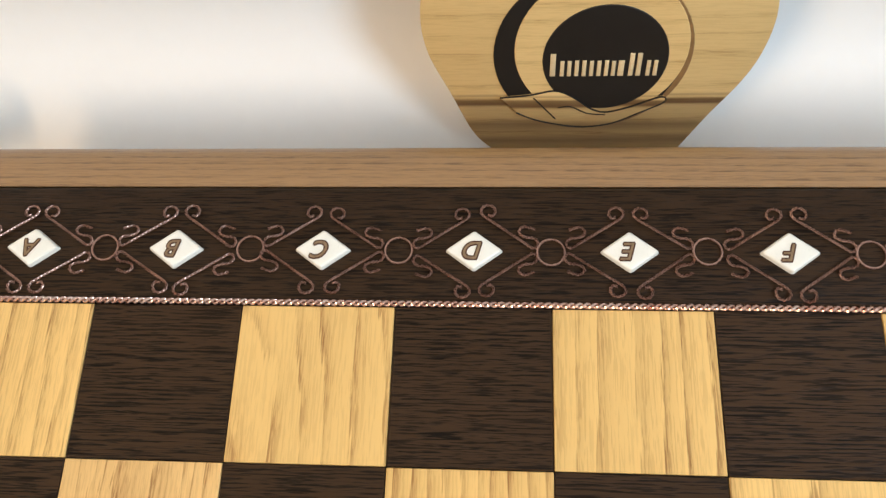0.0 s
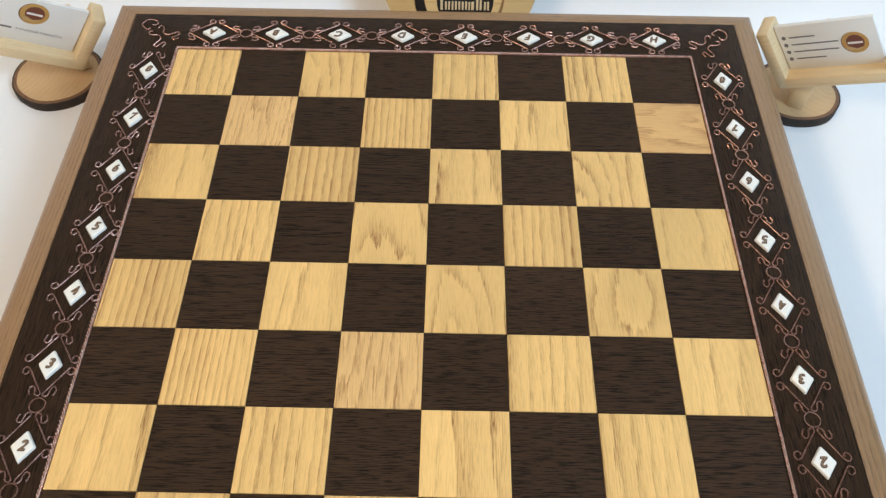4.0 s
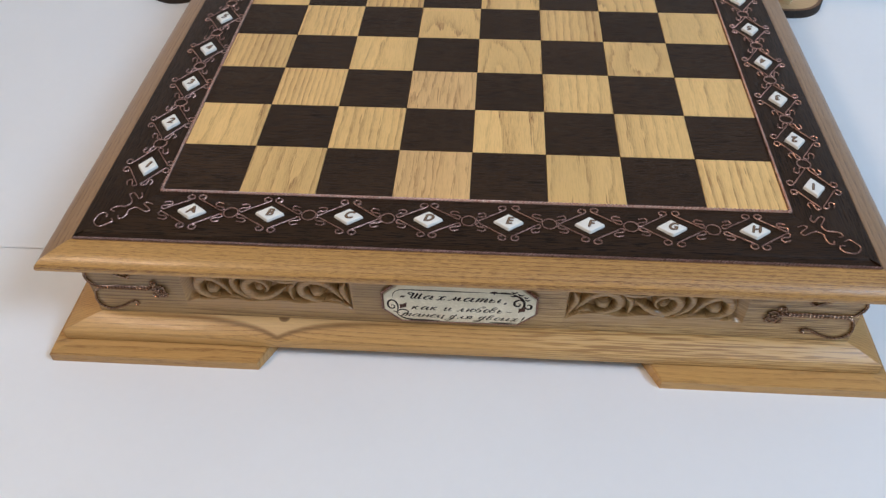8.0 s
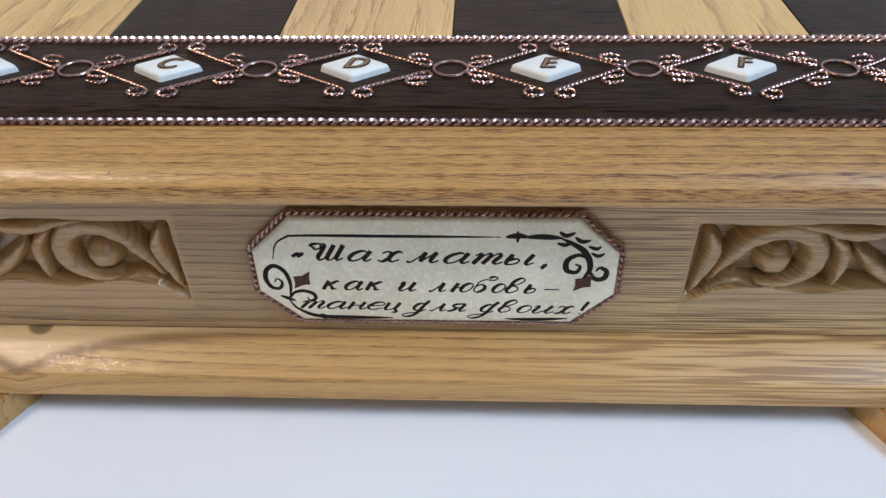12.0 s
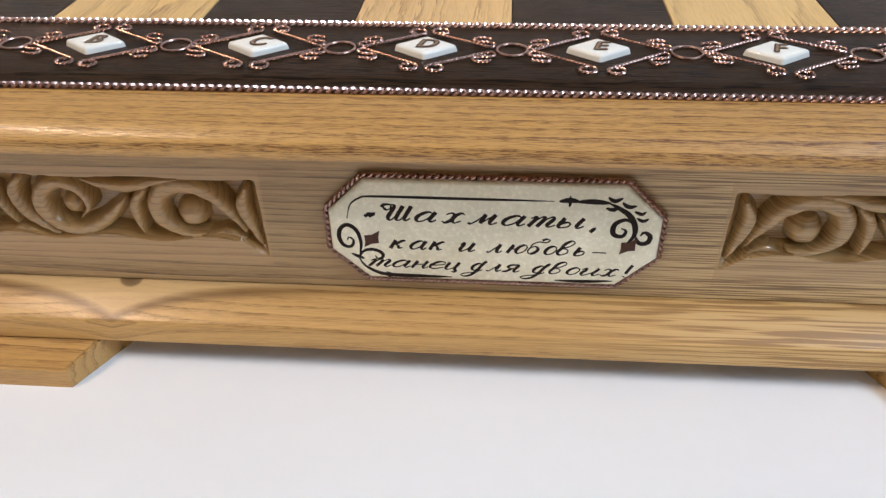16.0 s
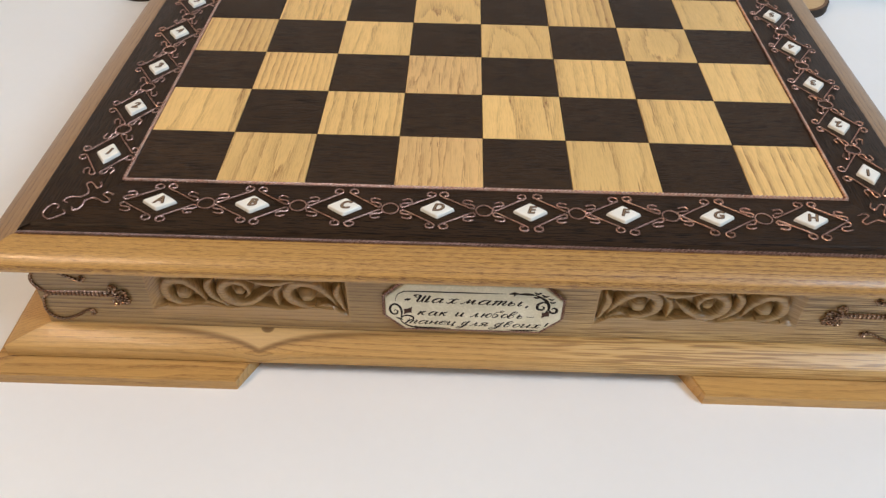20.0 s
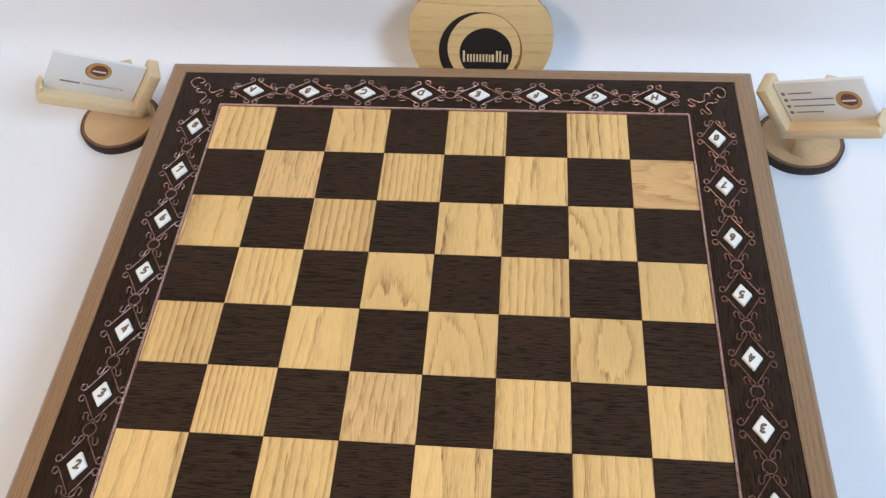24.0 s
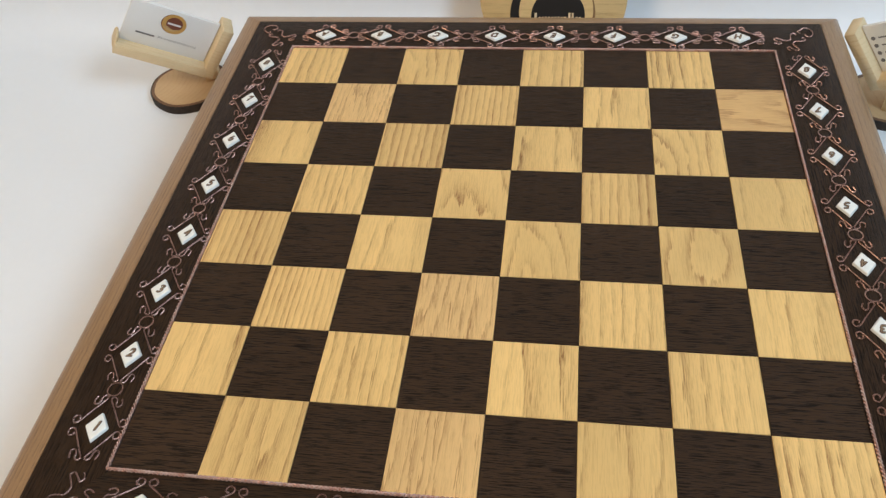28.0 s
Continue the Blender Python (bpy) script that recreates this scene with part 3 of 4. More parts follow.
def plinth_board(turn, seg=24):
    """One side of the base: a rounded ledge that slopes out from the body and drops to an upright face."""
    shape = [(-0.010, 0.0286), (0.0, 0.0286), (0.0045, 0.0263), (0.0095, 0.0233), (0.0130, 0.0209), (0.0136, 0.0204), (0.0140, 0.0195), (0.0140, 0.0119), (0.0134, 0.0112), (-0.010, 0.0112)]

    def corner(sx, sy, d):
        # d: how far out from the body
        wide = abs(PLINTH_X[0 if sx < 0 else 1]) - FACE
        return sx * (FACE + (d if d < 0 else d / 0.0140 * wide)), sy * (FACE + d)

    ends = (((-1, -1), (1, -1)), ((1, -1), (1, 1)), ((1, 1), (-1, 1)), ((-1, 1), (-1, -1)))[turn]
    verts, faces, n = [], [], len(shape)
    for k in range(seg + 1):
        for d, z in shape:
            p, q = corner(*ends[0], d), corner(*ends[1], d)
            verts.append((p[0] + (q[0] - p[0]) * k / seg, p[1] + (q[1] - p[1]) * k / seg, z))
    for k in range(seg):
        for i in range(n):
            j = (i + 1) % n
            faces.append((k * n + i, (k + 1) * n + i, (k + 1) * n + j, k * n + j))
    faces += [tuple(range(n)), tuple(range(seg * n, seg * n + n))[::-1]]
    bm = bmesh.new()
    tmp = bpy.data.meshes.new("tmp")
    tmp.from_pydata(verts, [], faces)
    bm.from_mesh(tmp)
    bpy.data.meshes.remove(tmp)
    return from_bm("base_moulding", bm)


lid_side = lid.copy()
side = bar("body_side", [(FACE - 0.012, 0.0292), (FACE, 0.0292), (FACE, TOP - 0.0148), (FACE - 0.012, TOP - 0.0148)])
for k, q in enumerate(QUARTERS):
    # all lid edges but the front one take the dimmed oak
    part("lid_moulding", lid_side if k else lid, OAK_DIMMED if k else OAK, box, "rounded oak lid edge", q)
    part("dark_border", band if k else front_band, WENGE_BAND, box, "dark wenge border strip", q)
    part("base_moulding", plinth_board(k), OAK_BASE if k else OAK_KNOT, box, "sloping oak base board with a knot" if k == 0 else "sloping oak base board")
    if k:
        part("body_side", side, OAK_BODY, box, "", q)
part("lid_panel", block("lid_panel", 2 * DARK, 2 * DARK, 0.008), BLACK, box, "dark panel under the squares", pose(0, 0, TOP - 0.0128))
part("box_floor", block("box_floor", 2 * FACE - 0.02, 2 * FACE - 0.02, 0.006), OAK_BODY, box, "", pose(0, 0, 0.0100))

# corner feet: two mitred boards each, with a sloping top and a slanted end
FOOT_X, FOOT_Y, FOOT_END = (-0.3060, 0.3010), 0.2960, (-0.1505, 0.1405)


def foot_board(sx, sy, front):
    ox, oy = FOOT_X[0 if sx < 0 else 1], sy * FOOT_Y
    ix, iy = sx * (FACE - 0.012), sy * (FACE - 0.012)
    if front:
        n = FOOT_END[0 if sx < 0 else 1]
        outline = [(ox, oy), (n, oy), (n - sx * abs(oy - iy) * 0.50, iy), (ix, iy)]
    else:
        n = sy * 0.1460
        outline = [(ox, oy), (ox, n), (ix, n - sy * abs(ox - ix) * 0.50), (ix, iy)]
    bm = bmesh.new()
    low = [bm.verts.new((x, y, 0)) for x, y in outline]
    top = [bm.verts.new((x, y, 0.0086 if k < 2 else 0.0151)) for k, (x, y) in enumerate(outline)]
    bm.faces.new(low)
    bm.faces.new(top)
    for k in range(4):
        j = (k + 1) % 4
        bm.faces.new((low[k], top[k], top[j], low[j]))
    bm.edges.ensure_lookup_table()
    bmesh.ops.bevel(bm, geom=[e for e in bm.edges if sum(v in top[:3] for v in e.verts) == 2], offset=0.0008, segments=2, affect="EDGES")
    return from_bm("foot_board", bm)


for sx in (-1, 1):
    for sy in (-1, 1):
        for front in (True, False):
            part("foot_board", foot_board(sx, sy, front), OAK_FOOT, box, "flat oak corner foot with a slanted end")

# playing field: 64 squares
SQ_Y, FIELD_Y = 0.05475, 0.0015        # the squares are a hair shorter than wide
FIGURE = ("s.c.s.s.", ".m.r.w.p", "w.r.w.c.", ".s.c.r.w", "r.w.c.k.", ".r.m.s.w", "w.s.w.s.", ".s.m.w.s")   # from the far row to the near one
ASHES = {"s": ASH, "r": ASH_STRIPED, "w": ASH_WAVY, "c": ASH_FLAT, "k": ASH_EYE, "m": ASH_FLECKED, "p": ASH_BURL}
tile_dark = block("square", SQ - 0.0003, SQ_Y - 0.0003, 0.005, 0.00025, 1)
tiles = {key: tile_dark.copy() for key in ASHES}
for i in range(8):
    for j in range(8):
        key = FIGURE[7 - j][i]
        light = key != "."
        part("pale_square" if light else "dark_square", tiles[key] if light else tile_dark, ASHES[key] if light else WENGE, box, "", pose((i - 3.5) * SQ, (j - 3.5) * SQ_Y + FIELD_Y, TOP - 0.005))


# ---- front of the box: board, carvings, plaque, cord ----
PANELS = ((-0.2020, -0.0795, False), (0.0690, 0.1935, True))
P_LOW, P_HIGH = 0.0375, 0.0745


def front_board():
    e = FACE - 0.0003
    xs = [-e, PANELS[0][0], PANELS[0][1], PANELS[1][0], PANELS[1][1], e]
    zs = [0.0292, P_LOW, P_HIGH, TOP - 0.0148]
    verts = [(x, y, z) for y in (-FACE, -FACE + 0.009) for z in zs for x in xs]
    at = lambda i, j, k: k * 24 + j * 6 + i
    faces, holes = [], {(1, 1), (3, 1)}
    for i in range(5):
        for j in range(3):
            if (i, j) not in holes:
                faces.append((at(i, j, 0), at(i + 1, j, 0), at(i + 1, j + 1, 0), at(i, j + 1, 0)))
            faces.append((at(i, j, 1), at(i, j + 1, 1), at(i + 1, j + 1, 1), at(i + 1, j, 1)))
    for i in range(5):
        for j, flip in ((0, 1), (3, 0)):
            q = (at(i, j, 0), at(i, j, 1), at(i + 1, j, 1), at(i + 1, j, 0))
            faces.append(q if flip else q[::-1])
    for j in range(3):
        for i, flip in ((0, 0), (5, 1)):
            q = (at(i, j, 0), at(i, j, 1), at(i, j + 1, 1), at(i, j + 1, 0))
            faces.append(q if flip else q[::-1])
    return mesh_of("front_board", verts, faces, False)


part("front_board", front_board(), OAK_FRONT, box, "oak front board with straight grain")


def carving(x0, x1, mirrored):
    """A sunk panel of three rolled scrolls and gouged leaves, as a relief over an even grid (millimetres inside)."""
    nu, nv = 330, 100
    u = np.linspace(0, (x1 - x0) * 1000, nu)
    v = np.linspace(P_LOW * 1000, P_HIGH * 1000, nv)
    wide = u[-1]
    U, V = np.meshgrid(u, v)
    Q = (wide - U if mirrored else U) * 121.5 / wide - 201.5          # the scrolls are drawn for the left panel
    deep = 7.2
    # the cut follows the scrolls below and runs straight above; slanted walls close both ends
    left, right = -201.0 + 0 * V, -80.8 - (V - 42) * 0.03
    top = 71.0 + 0.4 * np.sin(Q / 7)
    low = 47.0 + 1.1 * np.sin(Q / 5.5 + 1.0)
    low = np.where(Q < -191, 43.0 + (Q + 201) * 0.40, low)
    low = np.where(Q > -90, 40.5 + (-80.8 - Q) * 0.75, low)
    wall_low = np.clip((V - low) / 2.2, 0, 1)
    inside = np.clip((Q - left) / 9.5, 0, 1) * np.clip((right - Q) / 4.5, 0, 1) * np.clip((top - V) / 1.6, 0, 1) * wall_low
    floor = -deep * inside ** 0.9
    high = np.full_like(Q, -99.0)

    def ridge(pts, widths, tall, edge=3.2):
        """A raised band along a line; its crown is broad and its sides are steep."""
        nonlocal high
        for a, b, w in smooth_path([(*p, w) for p, w in zip(pts, widths)], 0.6):
            d = np.hypot(Q - a, V - b) / max(w * 1.10, 0.25)
            high = np.maximum(high, np.where(d < 1, -deep + deep * tall * np.clip(1 - d ** edge, 0, 1) ** 0.7, -99))

    def hub(cx, cy, r, tall):
        nonlocal high
        d = np.hypot(Q - cx, V - cy) / r
        high = np.maximum(high, np.where(d < 1, -deep + deep * tall * np.clip(1 - d ** 2.6, 0, 1) ** 0.6, -99))

    # first and third scroll: from under the hub round the outside and over into a long tail
    ridge([(-176.5, 48.6), (-183, 48.3), (-189.8, 52.5), (-191, 59.5), (-187, 65.8), (-180.5, 67.2), (-174.5, 63.5), (-170, 57.5), (-166.5, 51.5)], [0.8, 1.9, 3.0, 3.7, 3.9, 3.7, 3.2, 2.2, 0.5], 0.98)
    hub(-180.8, 54.6, 5.6, 0.86)
    ridge([(-101.5, 49.2), (-108, 48.8), (-115.5, 52.8), (-117, 59.8), (-112.5, 66.0), (-105, 67.4), (-98, 64.3), (-92.5, 58.0), (-87.5, 50.5)], [0.8, 1.9, 3.0, 3.7, 3.9, 3.7, 3.3, 2.3, 0.5], 0.98)
    hub(-106.0, 55.4, 5.7, 0.86)
    # the middle scroll turns the other way and runs off upwards
    ridge([(-143.2, 54.6), (-140.0, 59.0), (-142.0, 64.6), (-148.0, 67.4), (-154.5, 64.6), (-157.0, 58.5), (-154.0, 52.0), (-147.0, 48.8), (-139.0, 50.8), (-132.5, 56.0), (-126.5, 62.5)], [0.5, 1.6, 2.4, 3.1, 3.6, 3.8, 3.5, 3.1, 3.0, 2.4, 0.7], 0.98)
    hub(-146.0, 58.6, 4.4, 0.88)
    # leaves between the scrolls
    ridge([(-161.5, 69.0), (-165.0, 64.0), (-164.5, 58.0), (-160.5, 52.2), (-153.5, 47.2)], [1.6, 2.8, 2.9, 2.2, 0.5], 0.95)
    ridge([(-119.5, 65.5), (-123.6, 61.0), (-124.6, 55.5), (-123.0, 48.8)], [1.0, 2.3, 2.4, 0.6], 0.94)
    ridge([(-141.0, 70.2), (-133.0, 67.4), (-124.5, 66.6), (-115.5, 69.0), (-107.0, 70.4)], [0.5, 2.2, 2.9, 1.8, 0.5], 0.99)
    ridge([(-85.6, 67.0), (-87.8, 60.5), (-85.8, 53.0), (-82.6, 45.5)], [1.2, 2.7, 2.3, 0.5], 0.97)
    ridge([(-172.0, 47.8), (-166.0, 48.6), (-160.0, 47.2)], [0.5, 1.5, 0.5], 0.80)
    ridge([(-99.0, 48.6), (-94.0, 49.0), (-88.0, 47.0)], [0.5, 1.6, 0.5], 0.80)
    # gouge facets
    facets = 0.16 * np.sin(Q * 1.25 + 1.7 * np.sin(V / 3.1)) + 0.10 * np.sin(V * 1.6 + np.sin(Q / 4.0))
    h = np.minimum(np.maximum(floor, high + facets), -0.12)
    rim = np.minimum(np.minimum(U, wide - U), np.minimum(V - v[0], v[-1] - V))
    h = np.where(inside <= 0, 0.0, np.where(high > -50, np.maximum(h, floor), h)) * np.clip(rim / 0.6, 0, 1)
    verts = np.stack([x0 + U / 1000, -FACE - h / 1000, V / 1000], -1).reshape(-1, 3)
    faces = [(j * nu + i, j * nu + i + 1, (j + 1) * nu + i + 1, (j + 1) * nu + i) for j in range(nv - 1) for i in range(nu - 1)]
    return mesh_of("carved_panel", verts, faces)


for x0, x1, mirrored in PANELS:
    part("carved_panel", carving(x0, x1, mirrored), OAK_CARVED, box, "sunk panel of carved oak scrolls")

# bone plaque with burnt writing
W2, H2, CUT = 0.0533, 0.0194, 0.0122
EIGHT = [(-W2 + CUT, -H2), (W2 - CUT, -H2), (W2, -H2 + CUT * 0.95), (W2, H2 - CUT), (W2 - CUT, H2), (-W2 + CUT, H2), (-W2, H2 - CUT), (-W2, -H2 + CUT * 0.95)]
plaque = part("plaque", prism("plaque", EIGHT, 0.0, 0.0032, 0.0012, 3), SHELL, box, "yellowish bone plaque with burnt Cyrillic writing", pose(-0.0042, -FACE, 0.0550, 90, 0, 0))
rim = even(np.array([(x * 1.018, y * 1.05, 0.0016) for x, y in EIGHT + EIGHT[:1]]), 0.0008)
part("cord_rim", mesh_of("cord_rim", *twisted(rim, 0.0021, 0.0046)), COPPER, plaque, "twisted copper wire rim")


# handwriting: each letter as pen strokes on a grid where the small letters are 1 high
PEN = {
    "Ш": [[(-0.45, 1.25), (-0.25, 1.05), (-0.05, 1.25), (-0.2, 1.6), (-0.55, 1.55), (-0.6, 1.3)], [(-0.2, 1.6), (0.1, 1.5), (0.1, 0.9), (0.06, 0.3), (0.24, 0.02), (0.45, 0.3), (0.62, 1.5)], [(0.62, 1.5), (0.56, 0.3), (0.74, 0.02), (0.95, 0.3), (1.12, 1.5)], [(1.12, 1.5), (1.06, 0.3), (1.22, 0.02), (1.42, 0.25)]],
    "а": [[(0.72, 0.82), (0.45, 1.0), (0.12, 0.7), (0.06, 0.25), (0.28, 0.0), (0.58, 0.25), (0.76, 0.9)], [(0.8, 1.0), (0.73, 0.25), (0.88, 0.0), (1.06, 0.2)]],
    "х": [[(0.0, 0.82), (0.2, 1.0), (0.4, 0.75), (0.38, 0.28), (0.18, 0.0), (-0.02, 0.18)], [(0.84, 0.85), (0.66, 1.0), (0.46, 0.75), (0.44, 0.28), (0.62, 0.0), (0.88, 0.2)]],
    "м": [[(-0.05, 0.12), (0.1, 0.0), (0.28, 0.35), (0.46, 1.0)], [(0.46, 1.0), (0.5, 0.08)], [(0.5, 0.08), (0.9, 1.0)], [(0.9, 1.0), (0.88, 0.22), (1.02, 0.0), (1.2, 0.2)]],
    "т": [[(0.0, 0.8), (0.12, 1.0), (0.2, 0.8), (0.14, 0.0)], [(0.17, 0.5), (0.4, 1.0), (0.54, 0.8), (0.48, 0.0)], [(0.5, 0.5), (0.75, 1.0), (0.89, 0.8), (0.83, 0.2), (0.98, 0.0), (1.15, 0.2)]],
    "ы": [[(0.02, 1.0), (0.0, 0.2), (0.16, 0.0), (0.42, 0.12), (0.44, 0.42), (0.25, 0.56), (0.03, 0.42)], [(0.82, 1.0), (0.78, 0.2), (0.92, 0.0), (1.08, 0.2)]],
    ",": [[(0.02, 0.14), (0.08, 0.0), (-0.1, -0.32)]],
    "к": [[(0.06, 1.0), (0.0, 0.0)], [(0.7, 0.88), (0.55, 0.98), (0.3, 0.7), (0.05, 0.5)], [(0.15, 0.52), (0.4, 0.35), (0.5, 0.05), (0.74, 0.12)]],
    "и": [[(-0.05, 0.8), (0.08, 1.0), (0.14, 0.8), (0.1, 0.2), (0.26, 0.0), (0.5, 0.35), (0.64, 1.0)], [(0.64, 1.0), (0.6, 0.2), (0.74, 0.0), (0.92, 0.2)]],
    "л": [[(-0.05, 0.12), (0.1, 0.0), (0.28, 0.4), (0.5, 1.0)], [(0.5, 1.0), (0.5, 0.2), (0.64, 0.0), (0.82, 0.2)]],
    "ю": [[(0.06, 1.0), (0.0, 0.0)], [(0.03, 0.5), (0.36, 0.5)], [(0.64, 1.0), (0.42, 0.75), (0.4, 0.25), (0.6, 0.0), (0.84, 0.25), (0.86, 0.75), (0.64, 1.0)]],
    "б": [[(0.38, 0.0), (0.14, 0.2), (0.1, 0.6), (0.36, 0.9), (0.66, 0.65), (0.64, 0.25), (0.38, 0.0)], [(0.12, 0.6), (0.15, 1.15), (0.45, 1.45), (0.95, 1.4), (1.1, 1.65), (0.85, 1.8), (0.6, 1.65)]],
    "о": [[(0.36, 1.0), (0.1, 0.75), (0.08, 0.25), (0.32, 0.0), (0.6, 0.25), (0.62, 0.75), (0.36, 1.0)]],
    "в": [[(0.14, 0.85), (0.06, 0.3), (0.3, 0.0), (0.62, 0.28), (0.5, 0.68), (0.22, 0.8), (0.5, 1.05), (0.66, 1.45), (0.42, 1.7), (0.16, 1.35), (0.12, 0.7)]],
    "ь": [[(0.06, 1.0), (0.03, 0.2), (0.2, 0.0), (0.46, 0.15), (0.46, 0.45), (0.26, 0.56), (0.06, 0.42)]],
    "–": [[(0.0, 0.45), (0.35, 0.47), (0.7, 0.45)]],
    "н": [[(0.06, 1.0), (0.0, 0.0)], [(0.03, 0.5), (0.58, 0.55)], [(0.64, 1.0), (0.58, 0.2), (0.72, 0.0), (0.9, 0.2)]],
    "е": [[(0.1, 0.48), (0.55, 0.62), (0.5, 0.95), (0.25, 1.0), (0.06, 0.6), (0.1, 0.2), (0.35, 0.0), (0.66, 0.22)]],
    "ц": [[(0.04, 1.0), (0.02, 0.2), (0.16, 0.0), (0.4, 0.12), (0.58, 0.5)], [(0.62, 1.0), (0.57, 0.05), (0.74, -0.1), (0.7, -0.35), (0.5, -0.3)]],
    "д": [[(0.62, 0.82), (0.36, 1.0), (0.08, 0.68), (0.06, 0.25), (0.28, 0.0), (0.5, 0.2), (0.64, 0.85)], [(0.78, 1.35), (0.62, 0.85), (0.5, 0.0), (0.3, -0.65), (-0.1, -0.9), (-0.45, -0.7), (-0.2, -0.45), (0.45, -0.25), (0.85, 0.1)]],
    "я": [[(0.64, 1.0), (0.25, 0.98), (0.1, 0.7), (0.35, 0.5), (0.6, 0.52)], [(0.64, 1.0), (0.58, 0.2), (0.72, 0.0), (0.9, 0.2)], [(0.38, 0.5), (0.22, 0.1), (0.0, 0.0)]],
    "!": [[(0.3, 1.7), (0.12, 1.1), (0.0, 0.45)], [(-0.04, 0.1), (-0.06, 0.0)]],
    "„": [[(0.1, 0.72), (0.14, 0.55), (-0.02, 0.3)], [(0.34, 0.72), (0.38, 0.55), (0.22, 0.3)]],
}


def pen_line(text, spans, y0, y1, tall, thick):
    """A handwritten line: letters in millimetre spans, the baseline falling from y0 to y1, thick downstrokes and thin upstrokes."""
    first, last = spans[0][0], spans[-1][1]
    for letter, (a, b) in zip(text, spans):
        strokes = [[(x + 0.32 * y, y) for x, y in line] for line in PEN[letter]]
        xs = [x for line in strokes for x, y in line]
        k = (b - a) / max(max(xs) - min(xs), 0.1) if letter not in ",!" else tall
        base = y0 + (y1 - y0) * (a - first) / (last - first)
        pieces = []
        for line in strokes:
            p = smooth_path([((a + (x - min(xs)) * k) / 1000, (base + y * tall) / 1000, 0.0032) for x, y in line], 0.00022)
            t = np.gradient(p, axis=0)
            t /= np.linalg.norm(t, axis=1)[:, None] + 1e-12
            down = np.clip(-(t[:, 1] + 0.30 * t[:, 0]), 0, 1)
            r = thick * (0.40 + 0.60 * down)
            r = np.convolve(np.pad(r, 3, mode="edge"), np.ones(7) / 7, "valid")
            vs, fs = tube(p, r / 1000, 6)
            vs = np.array(vs)
            vs[:, 2] = 0.0032 + (vs[:, 2] - 0.0032) * 0.14
            pieces.append((vs, fs))
        part("letter", mesh_of("letter", *join(pieces)), BURNT, plaque, "burnt cursive letter")


pen_line("„Шахматы,", [(-41.4, -38.5), (-35.6, -26.0), (-24.7, -18.2), (-16.4, -9.0), (-8.0, 1.3), (3.2, 10.2), (11.2, 19.8), (20.8, 28.8), (31.0, 32.4)], 4.6, 3.3, 3.75, 0.70)
pen_line("какилюбовь–", [(-33.6, -28.5), (-26.8, -21.6), (-20.6, -15.6), (-10.6, -5.6), (-1.8, 3.2), (4.8, 11.4), (11.6, 18.6), (17.2, 20.9), (21.2, 26.6), (26.8, 29.8), (32.4, 36.8)], -6.7, -7.5, 3.35, 0.60)
pen_line("танецдлядвоих!", [(-41.2, -33.6), (-33.0, -27.2), (-26.8, -21.2), (-20.6, -15.6), (-15.4, -10.6), (-10.4, -1.6), (-1.8, 3.2), (3.4, 9.2), (9.6, 19.2), (19.2, 24.6), (24.9, 29.0), (29.5, 35.6), (35.8, 41.8), (43.4, 45.8)], -14.3, -15.5, 2.9, 0.54)


def stroke(points, radius, taper=True):
    radius *= 1.1
    p = smooth_path([(x / 1000, y / 1000, 0.0032) for x, y in points], 0.0007)
    s = np.linspace(0, 1, len(p))
    r = radius * (np.sin(np.pi * np.clip(s, 0.03, 0.97)) ** 0.5 if taper else 1 + 0 * s)
    v, f = tube(p, r, 6)
    v = np.array(v)
    v[:, 2] = 0.0032 + (v[:, 2] - 0.0032) * 0.12
    return v, f


